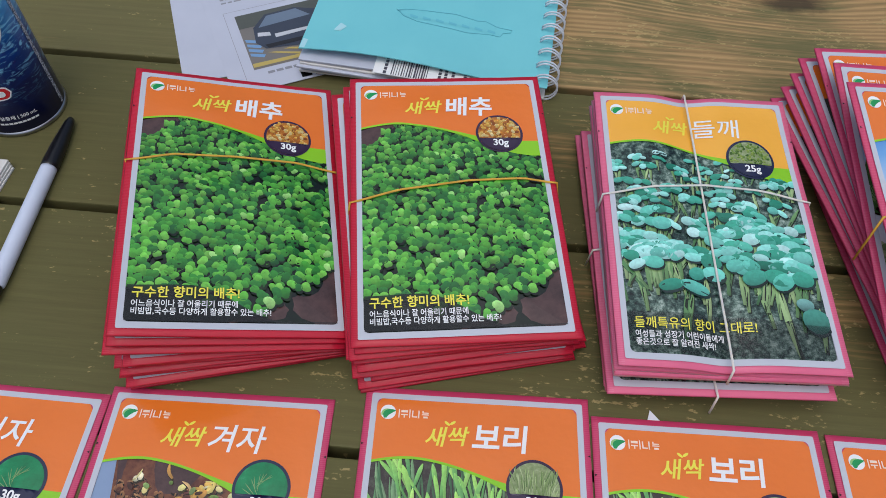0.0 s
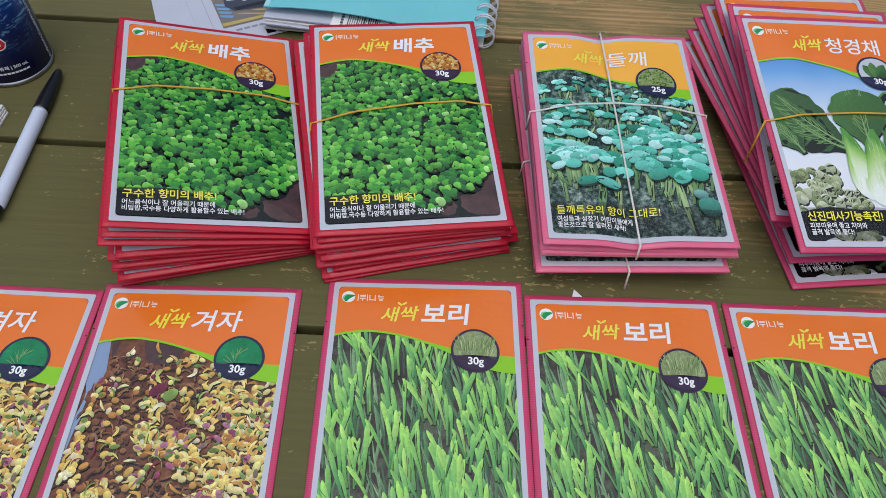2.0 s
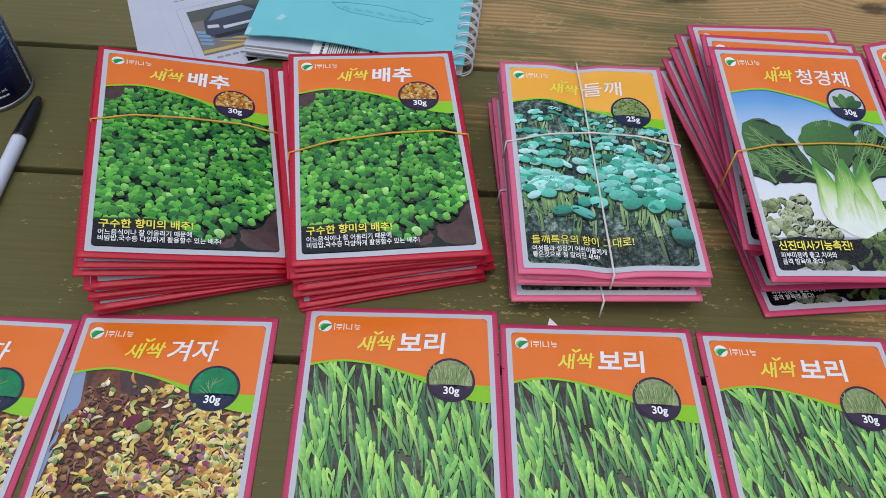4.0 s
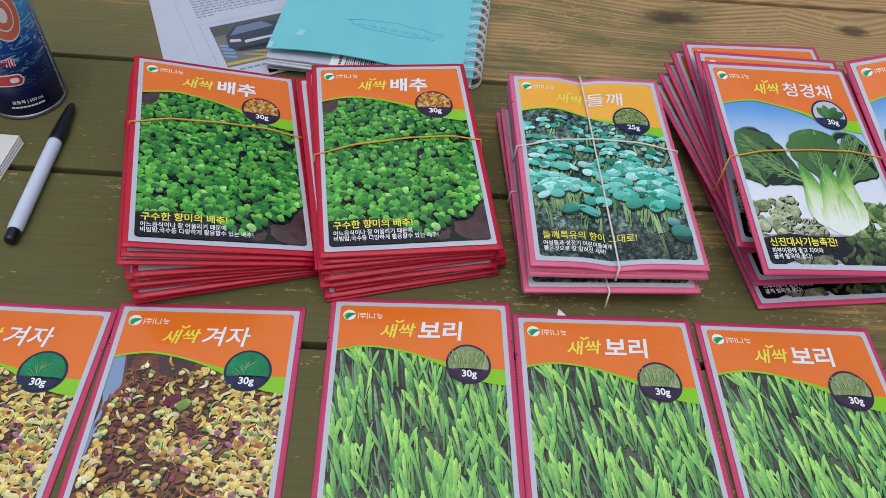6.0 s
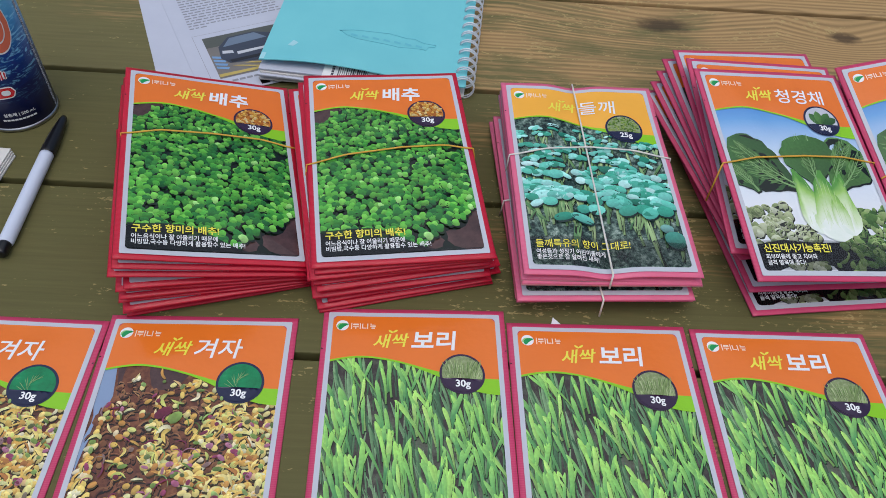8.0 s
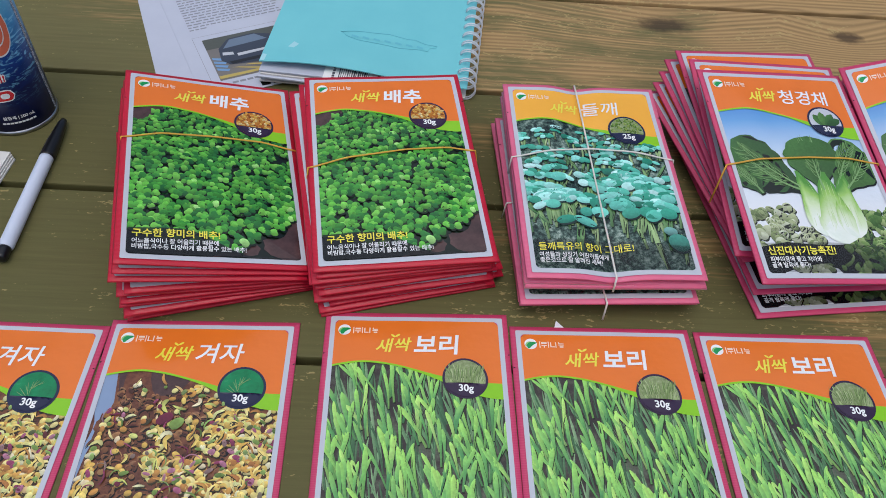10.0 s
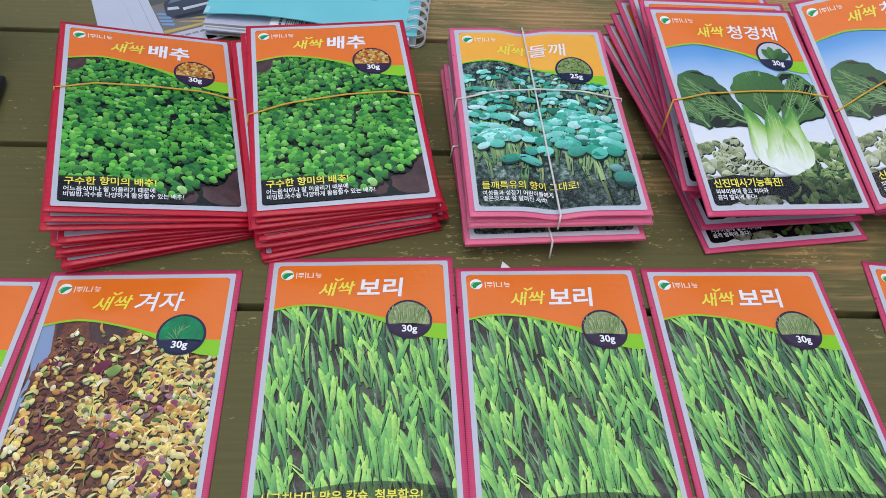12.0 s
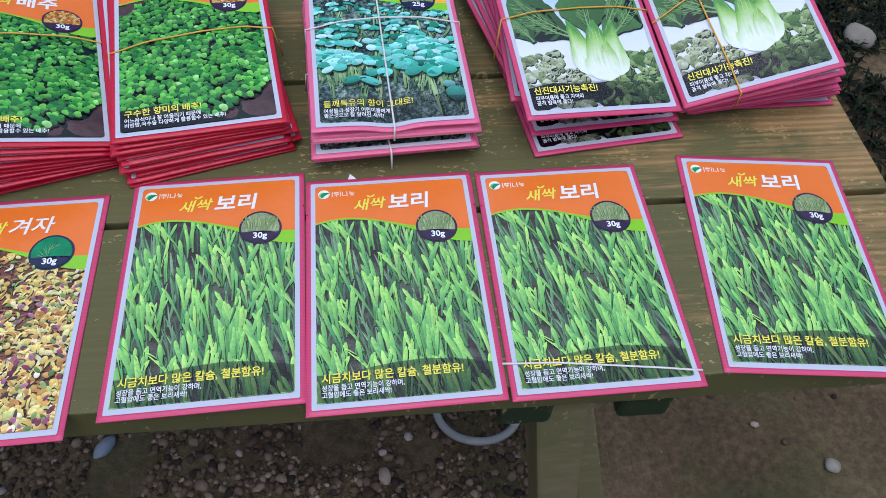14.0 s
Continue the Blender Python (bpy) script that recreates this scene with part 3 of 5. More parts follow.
def disc(name, shape, cx, cy, r, lift, material, parent, cut=None, rings=4, n=40):
    """A printed disc, or its part below the line y = cut."""
    flat, faces = [P(cx, max(cy, cut) if cut else cy)], []
    for a in range(1, rings + 1):
        for k in range(n):
            w = 2 * math.pi * k / n
            x, y = cx + r * a / rings * math.cos(w), cy + r * a / rings * math.sin(w)
            flat.append(P(x, max(y, cut) if cut else y))
    for k in range(n):
        faces.append((0, 1 + k, 1 + (k + 1) % n))
        for a in range(rings - 1):
            faces.append((1 + a * n + k, 1 + (a + 1) * n + k, 1 + (a + 1) * n + (k + 1) % n, 1 + a * n + (k + 1) % n))
    return link_mesh(name, drape(shape, flat, lift), faces, material, parent)


def words(name, shape, body, x, y, size, lift, material, parent, bold=0.02, shear=0.0, align="LEFT", squeeze=1.0, turn=0.0, label=""):
    """Lettering with its baseline at y; sizes in millimetres."""
    v, f = letters(body, size, bold, shear, align, squeeze)
    c, s = math.cos(radians(turn)), math.sin(radians(turn))
    flat = [P(x + a * c - b * s, y - (a * s + b * c)) for a, b in v]
    return link_mesh(name, drape(shape, flat, lift), f, material, parent, label, smooth=False)


class Scatter:
    """Many small printed leaves in one sheet, the later ones over the earlier."""

    def __init__(self, shape, lift=0.0002, rise=0.00032, box=(7.5, 30.0, 133.5, 207.6), fan=False):
        self.fan = fan
        self.shape, self.lift, self.rise, self.box, self.items = shape, lift, rise, box, []

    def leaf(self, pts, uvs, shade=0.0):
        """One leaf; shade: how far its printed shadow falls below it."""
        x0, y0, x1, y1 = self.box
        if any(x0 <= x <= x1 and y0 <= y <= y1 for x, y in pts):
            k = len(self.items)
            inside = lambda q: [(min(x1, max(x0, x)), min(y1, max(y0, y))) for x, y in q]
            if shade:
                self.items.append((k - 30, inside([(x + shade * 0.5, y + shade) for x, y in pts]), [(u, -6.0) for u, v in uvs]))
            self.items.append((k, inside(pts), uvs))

    def lobe(self, cx, cy, a, b, turn, notch=0.0, n=10, shade=0.0, glow=0.0):
        """An oval leaf, a and b its half axes, with a notch at its tip."""
        c, s = math.cos(turn), math.sin(turn)
        pts, uvs = [], []
        for k in range(n):
            w = 2 * math.pi * k / n
            r = 1 - notch * max(0.0, math.cos(w)) ** 4
            x, y = a * r * math.cos(w), b * r * math.sin(w)
            pts.append((cx + x * c - y * s, cy + x * s + y * c))
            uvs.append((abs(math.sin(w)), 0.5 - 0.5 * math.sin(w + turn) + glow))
        self.leaf(pts, uvs, shade)

    def blade(self, x, y, length, width, lean, bend=0.0, n=6, round_tip=0.75, profile=None, shade=0.0):
        """A long leaf from its foot (x, y) upwards."""
        left, right, uv1, uv2 = [], [], [], []
        for k in range(n + 1):
            t = k / n
            a = lean + bend * t
            px, py = x + length * t * math.sin(a), y - length * t * math.cos(a)
            w = width * (0.55 + 0.45 * math.sin(math.pi * min(1, t * 1.05) ** 1.4)) * (1 if t < 0.85 else round_tip)
            if k == n:
                w *= 0.35
            if profile:
                w = width * profile(t)
            nx, ny = math.cos(a), math.sin(a)
            left.append((px - nx * w / 2, py - ny * w / 2))
            right.append((px + nx * w / 2, py + ny * w / 2))
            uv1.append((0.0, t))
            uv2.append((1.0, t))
        self.leaf(left + right[::-1], uv1 + uv2[::-1], shade)

    def build(self, name, material, parent, label=""):
        verts, faces, uvs = [], [], []
        for k, pts, uv in self.items:
            lift = self.lift + self.rise * max(0, k) / max(1, len(self.items))
            start, n = len(verts), len(pts)
            for x, y in pts + ([(sum(p[0] for p in pts) / n, sum(p[1] for p in pts) / n)] if n > 8 and self.fan else []):
                px, py = P(x, y)
                verts.append((px, py, self.shape.up(px, py) + lift))
            uvs += uv
            if n > 8 and self.fan:
                faces += [(start + i, start + (i + 1) % n, start + n) for i in range(n)]
                uvs.append((0.0, sum(q[1] for q in uv) / n))
            else:
                faces.append(tuple(range(start, len(verts))))
        return link_mesh(name, verts, faces, material, parent, label, smooth=False, uvs=uvs)


def wave(x):
    """The header's lower edge."""
    return 44.5 + 3.2 * ((x - 32) / 24) ** 2 * (x < 32) * 0.9 + (18.0 * smooth01((x - 30) / 88.0) if x >= 30 else 0.0)


def wave_low(x):
    return wave(x) + 1.6 + 11.5 * smooth01((x - 60) / 72.0) ** 1.3


def art_cabbage(shape, parent):
    r = random.Random(11)
    strip("photo_ground", shape, 6, 135, lambda x: 40, lambda x: 209, 0.00015, M_CAB_BG, parent, label="printed photo of dark soil")
    for pts in ([(5, 50), (24, 44), (34, 44), (22, 62), (5, 74)], [(136, 160), (126, 172), (108, 188), (70, 205), (66, 208), (136, 208)]):
        pot = Scatter(shape, 0.0002, 0.0)
        pot.leaf(pts, [(0.2, 0.5)] * len(pts))
        pot.build("pot_print", M_POT, parent, "printed brown pot rim")
    deep = Scatter(shape, 0.00022, 0.00008)
    for k in range(200):
        x, y = r.uniform(6, 135), r.uniform(48, 196)
        if x > 36 - (y - 44) * 1.3 and y < 192 - max(0, x - 92) * 0.7:
            q = r.uniform(3.0, 5.0)
            deep.lobe(x, y, q, q * 0.8, r.uniform(0, 6.3), 0.25, 10)
    deep.build("shade_leaf_print", M_CAB_DEEP, parent, "printed leaves in deep shade")
    s = Scatter(shape, 0.00034, 0.0011, fan=True)
    y = 47.0
    while y < 200:
        depth = (y - 46) / 150
        step = 5.3 + 1.4 * depth
        x = 4.0 + r.uniform(0, step)
        while x < 137:
            d = 2.7 + 1.0 * depth
            edge_l = 34 - (y - 44) * 1.3
            edge_b = 198 - max(0, x - 92) * 0.7 - max(0.0, 70 - x) * 0.24
            if x > edge_l and y < edge_b and r.random() < 0.84:
                px, py = x + r.uniform(-2.2, 2.2), y + r.uniform(-1.8, 1.8)
                a = r.gauss(0.0, 0.8)
                glow = 0.35 * (noise.noise((px * 0.05, py * 0.05, 3.0)) + depth - 0.5)
                for sgn in (1, -1):
                    q = d * r.uniform(0.85, 1.25)
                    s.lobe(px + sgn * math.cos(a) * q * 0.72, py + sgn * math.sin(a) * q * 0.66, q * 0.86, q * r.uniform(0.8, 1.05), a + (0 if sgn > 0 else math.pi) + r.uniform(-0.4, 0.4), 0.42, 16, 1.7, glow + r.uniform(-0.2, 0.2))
            x += step * r.uniform(1.15, 1.6)
        y += step * 0.56
    s.build("sprout_print", M_CAB, parent, "printed mass of bright green cabbage sprouts")


def art_barley(shape, parent):
    r = random.Random(23)
    strip("photo_ground", shape, 6, 135, lambda x: 40, lambda x: 209, 0.00015, M_BAR_BG, parent, label="printed photo of dark brown ground")
    s = Scatter(shape, 0.0002, 0.00042)
    rows = []
    far = Scatter(shape, 0.00018, 0.00016)
    for k in range(380):
        far.blade(r.uniform(2, 139), r.uniform(70, 225), r.uniform(22, 44), r.uniform(1.2, 2.6), radians(r.gauss(-9, 8)), radians(r.uniform(-6, 6)), 4)
    far.build("stalk_print", M_BAR_FAR, parent, "printed dim green stalks")
    s.lift, s.rise, s.fan = 0.0004, 0.0009, False
    for k in range(540):
        rows.append((62 + 176 * r.random(), r.uniform(0, 141)))
    for y, x in sorted(rows):
        d = (y - 60) / 168
        gap = noise.noise((x * 0.06, y * 0.04, 5.0))
        if gap > 0.06 and r.random() < 0.85:
            continue
        if x < 26 and y < 84 and r.random() < 0.75:
            continue
        s.blade(x, y, r.uniform(20, 40) + 8 * d, r.uniform(2.0, 3.6) + 0.9 * d, radians(r.gauss(-8 + 14 * (x / 141 - 0.4), 12)), radians(r.uniform(-14, 10)), 15, 0.85,
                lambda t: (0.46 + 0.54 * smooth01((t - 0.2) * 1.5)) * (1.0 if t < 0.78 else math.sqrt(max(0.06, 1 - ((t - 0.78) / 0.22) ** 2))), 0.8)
    s.build("sprout_print", M_BAR, parent, "printed barley blades in light green")


def art_mustard(shape, parent):
    r = random.Random(31)
    strip("photo_ground", shape, 6, 135, lambda x: 40, lambda x: 209, 0.00015, M_MUS_BG, parent, label="printed photo of a brown sprout bed")
    h = Scatter(shape, 0.00018, 0.00003)
    h.leaf([(5, 48), (16, 47), (19, 70), (10, 110), (5, 135)], [(0.3, 0.6)] * 5)
    h.build("haze_print", M_HAZE, parent, "printed blue-grey corner")
    dark = Scatter(shape, 0.00019, 0.00003)
    dark.leaf([(17, 47), (30, 44), (70, 52), (60, 66), (22, 70)], [(0.2, 0.5)] * 5)
    dark.build("shade_print", M_POT, parent, "printed dark brown corner")
    s, t = Scatter(shape, 0.00042, 0.0007, fan=True), Scatter(shape, 0.0011, 0.00014)
    dim = Scatter(shape, 0.0002, 0.0002)
    for k in range(900):
        x, y = r.uniform(8, 134), 60 + 148 * k / 900
        if x > 20 - (y - 60) * 0.14:
            if r.random() < 0.5:
                dim.lobe(x, y, r.uniform(1.8, 3.4), r.uniform(1.4, 2.4), r.uniform(0, 3), shade=1.2)
            else:
                dim.blade(x, y, r.uniform(5, 12), r.uniform(1.2, 2.4), r.uniform(-1.6, 1.6), r.uniform(-2.2, 2.2), 7, shade=1.2)
    dim.build("dim_sprout_print", M_MUS_DIM, parent, "printed brown sprouts in shade")
    for k in range(2600):
        y = 58 + 152 * (k / 2600) + r.uniform(-3, 3)
        x = r.uniform(5, 136)
        if x < 20 - (y - 60) * 0.14 or (y < 74 and x < 66 and r.random() < 0.8):
            continue
        bare = noise.noise((x * 0.045, y * 0.045, 1.0)) + (0.32 if 18 < x < 84 and 66 < y < 165 else -0.4 if x > 92 else 0.0)
        if bare > 0.04 and r.random() < 0.84:
            continue
        a, kind = r.uniform(0, math.pi), r.random()
        d = 2.0 + 1.0 * (y - 58) / 150
        if kind < 0.55:
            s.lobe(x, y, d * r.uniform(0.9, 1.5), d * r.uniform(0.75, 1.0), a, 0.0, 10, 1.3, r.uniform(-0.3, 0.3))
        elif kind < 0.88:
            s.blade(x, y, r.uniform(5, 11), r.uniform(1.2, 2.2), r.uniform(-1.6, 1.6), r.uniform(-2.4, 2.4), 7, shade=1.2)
        elif y > wave_low(x) + 3:
            t.lobe(x, y, d * r.uniform(0.7, 1.5), d * r.uniform(0.4, 0.8), a, 0.2, 10)
    for k in range(46):
        t.blade(r.uniform(14, 90), r.uniform(80, 170), r.uniform(5, 12), r.uniform(0.8, 1.6), r.uniform(-1.6, 1.6), r.uniform(-2, 2), 6)
    t.lobe(58, 84, 7, 4.2, -0.6, 0.25)
    t.lobe(66, 88, 6, 4.0, 2.4, 0.25)
    s.build("sprout_print", M_MUS, parent, "printed pale yellow mustard sprouts")
    t.build("tint_print", M_MUS2, parent, "printed pink and green sprout tips")


def art_perilla(shape, parent):
    r = random.Random(41)
    strip("photo_ground", shape, 6, 135, lambda x: 40, lambda x: 209, 0.00015, M_PER_BG, parent, label="printed photo of wet grey soil")
    st, s = Scatter(shape, 0.0002, 0.0003, fan=True), Scatter(shape, 0.00056, 0.0013, fan=True)
    plants = [(r.uniform(7, 134), 54 + 92 * r.random() ** 1.1) for _ in range(150)]
    big = ((44, 161, 11), (60, 151, 8), (99, 152, 10), (117, 153, 9), (46, 133, 8), (24, 134, 7), (75, 128, 8), (104, 136, 7), (88, 112, 7), (32, 104, 6))
    for x, y, q in sorted([(x, y, 2.6 + 4.0 * ((y - 54) / 95) ** 1.3 * r.uniform(0.7, 1.2) + r.random()) for x, y in plants] + list(big), key=lambda p: p[1]):
        d = (y - 54) / 110
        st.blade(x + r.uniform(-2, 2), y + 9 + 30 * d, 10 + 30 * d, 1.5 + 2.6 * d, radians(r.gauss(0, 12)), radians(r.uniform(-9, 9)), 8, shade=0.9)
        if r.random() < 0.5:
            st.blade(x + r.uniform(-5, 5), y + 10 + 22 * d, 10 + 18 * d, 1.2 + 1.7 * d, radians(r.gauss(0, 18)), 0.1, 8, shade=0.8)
        a = r.gauss(0, 0.22)
        for sgn in (1, -1):
            k = q * r.uniform(0.75, 1.15)
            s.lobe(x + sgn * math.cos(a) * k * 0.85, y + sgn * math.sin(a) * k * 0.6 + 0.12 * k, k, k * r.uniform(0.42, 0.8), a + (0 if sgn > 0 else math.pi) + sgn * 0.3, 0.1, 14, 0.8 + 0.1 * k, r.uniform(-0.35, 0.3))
        if r.random() < 0.4:
            s.lobe(x, y - q * 0.25, q * 0.45, q * 0.3, r.uniform(-1, 1), 0.0, 10, 0.0, 0.3)
    st.blade(112, 206, 50, 4.6, radians(-12), radians(6), 8, shade=1.2)
    st.blade(128, 202, 30, 3.6, radians(8), radians(-4), 8, shade=1.2)
    s.lobe(126, 182, 9.5, 8.5, 0.6, 0.1, 14, 2.0, -0.9)
    s.lobe(121, 171, 6, 4.5, 0.2, 0.1, 14, 1.5, -0.9)
    st.build("stem_print", M_PER_STEM, parent, "printed pale stems")
    s.build("sprout_print", M_PER, parent, "printed teal green perilla sprouts")


def art_bok_choy(shape, parent):
    r = random.Random(53)
    strip("photo_ground", shape, 6, 135, lambda x: 40, lambda x: 209, 0.00015, M_SKY, parent, label="printed blue to white sky")
    for side, mat, note in ((0, M_BOK_BED, "printed pale cabbage heads"), (1, M_BOK_BED2, "printed green leafy bed")):
        bed = Scatter(shape, 0.0002 + 0.00002 * side, 0.00012)
        for k in range(170):
            y = 148 + 57 * k / 170
            x = r.uniform(5, 62) if side == 0 else r.uniform(84, 136)
            q = r.uniform(3.0, 6.0)
            bed.lobe(x, y + (abs(x - 70) < 26) * 20, q, q * r.uniform(0.6, 1), r.uniform(0, 3), 0.25, 12, 1.3)
        bed.build("bed_print", mat, parent, note)
    foot = Scatter(shape, 0.00036, 0.00002)
    foot.leaf([(5, 184), (30, 180), (60, 183), (84, 182), (96, 192), (112, 200), (136, 206), (136, 211), (5, 211)], [(0.3, 0.5)] * 9)
    foot.build("shade_print", M_BLACK, parent, "printed dark foot of the photo")
    few = Scatter(shape, 0.00038, 0.00004)
    for k in range(64):
        q = r.uniform(3.0, 6.0)
        few.lobe(r.uniform(66, 134), r.uniform(186, 205), q, q * r.uniform(0.5, 0.9), r.uniform(0, 3), 0.25, 12)
    few.build("low_leaf_print", M_BOK_BED2, parent)
    lf = Scatter(shape, 0.0007, 0.0001)
    ovate = lambda t: (0.18 + 0.82 * smooth01(t * 1.7)) * (1.0 if t < 0.6 else math.sqrt(max(0.0, 1 - ((t - 0.6) / 0.4) ** 2)) + 0.02)
    wavy = lambda t: ovate(t) * (1 + 0.05 * math.sin(t * 31))
    big_leaves = ((58, 130, 54, 36, -70, 20), (24, 134, 34, 24, -25, -12), (64, 130, 74, 42, -60, 14), (102, 128, 50, 34, 48, -10), (94, 126, 56, 40, 26, 6), (80, 130, 56, 50, -8, 10))
    for x, y, ln, wd, lean, bend in big_leaves:
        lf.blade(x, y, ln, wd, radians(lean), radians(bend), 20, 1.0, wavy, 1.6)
    lf.build("leaf_print", M_BOK_LEAF, parent, "printed dark green bok choy leaves")
    pn = Scatter(shape, 0.00082, 0.00006)
    for x, y, ln, wd, lean, bend in big_leaves:
        for k in range(7):
            f = 0.3 + 0.09 * k
            a = lean + bend * f
            bx, by = x + ln * f * math.sin(radians(a)), y - ln * f * math.cos(radians(a))
            for sg in (-1, 1):
                pn.blade(bx, by, wd * 0.36 * ovate(min(0.95, f + 0.12)), 3.4, radians(a + sg * 50), radians(-sg * 16), 8)
    pn.build("leaf_panel_print", M_BOK_PANEL, parent, "printed lighter leaf panels between veins")
    st = Scatter(shape, 0.0009, 0.00008)
    bulb = lambda t: math.sqrt(max(0.02, 1 - (max(0.0, 0.26 - t) / 0.262) ** 2)) * (1 - 0.52 * smooth01((t - 0.24) / 0.6)) * (1 - 0.75 * smooth01((t - 0.78) / 0.22))
    for x, y, ln, wd, lean, bend in ((66, 175, 64, 25, 5, -11), (95, 176, 64, 26, -5, 11), (81, 182, 70, 34, 0, 2)):
        st.blade(x, y, ln, wd, radians(lean), radians(bend), 16, 1.0, bulb)
    st.build("stalk_print", M_BOK_STEM, parent, "printed pale green stalks")
    rib = Scatter(shape, 0.00099, 0.00004)
    for x0, lean, bend in ((66, 5, -11), (95, -5, 11), (81, 0, 2)):
        for k in range(4):
            o = (k - 1.5) * 4.2
            rib.blade(x0 + o, 166, 44, 0.4, radians(lean - o * 0.3), radians(bend), 6)
    rib.build("stalk_rib_print", M_BOK_RIB, parent, "printed soft green stalk ribs")
    vn = Scatter(shape, 0.001, 0.00006)
    for x, y, ln, wd, lean, bend in big_leaves:
        vn.blade(x, y, ln * 0.86, 1.9, radians(lean), radians(bend * 0.86), 8, profile=lambda t: 1.0 - 0.8 * t)
        for k in range(8):
            f = 0.2 + 0.085 * k
            a = lean + bend * f
            bx, by = x + ln * f * math.sin(radians(a)), y - ln * f * math.cos(radians(a))
            for sg in (-1, 1):
                vn.blade(bx, by, wd * 0.40 * ovate(min(0.95, f + 0.1)), 0.55, radians(a + sg * 42), radians(-sg * 22), 5)
    vn.build("vein_print", M_BOK_VEIN, parent, "printed pale leaf veins")


def sheer(name, alpha):
    m = film(name, S(24, 26, 28), 0.2)
    m.b.inputs["Alpha"].default_value = alpha
    return m


M_SHADE_DEEP = sheer("deep_dark_print", 0.75)
M_SHADE, M_SHADE_THIN = sheer("sheer_dark_print", 0.5), sheer("thin_dark_print", 0.35)

KINDS = {
    "cabbage": dict(art=art_cabbage, border=M_RED, head=M_ORANGE, name="배추", weight="30g", rim=M_PURPLE, seed=M_SEED,
                    slogan=("구수한 향미의 배추!", "어느음식이나 잘 어울리기 때문에", "비빔밥,국수등 다양하게 활용할수 있는 배추!")),
    "mustard": dict(art=art_mustard, border=M_PINK, head=M_ORANGE, name="겨자", weight="30g", rim=M_NAVY, seed=M_LEAFGREEN, slogan=None),
    "barley": dict(art=art_barley, border=M_PINK, head=M_ORANGE, name="보리", weight="30g", rim=M_PURPLE, seed=M_GRASS,
                   slogan=("시금치보다 많은 칼슘, 철분함유!", "성장을 돕고 면역기능이 강하며,", "고혈압에도 좋은 보리새싹!")),
    "perilla": dict(art=art_perilla, border=M_ROSE, head=M_AMBER, name="들깨", weight="25g", rim=M_NAVY, seed=M_CRESS,
                    slogan=("들깨특유의 향이 그대로!", "여성들과 성장기 어린이들에게", "좋은것으로 잘 알려진 새싹!")),
    "bok_choy": dict(art=art_bok_choy, border=M_PINK, head=M_ORANGE, name="청경채", weight="30g", rim=M_NAVY, seed=M_BOK_LEAF,
                     slogan=("신진대사기능촉진!", "피부미용에 좋고 치아와", "골격 발육에 좋다!")),
}
COLOURS = {"cabbage": "crimson", "mustard": "magenta", "barley": "magenta", "perilla": "rose pink", "bok_choy": "magenta"}


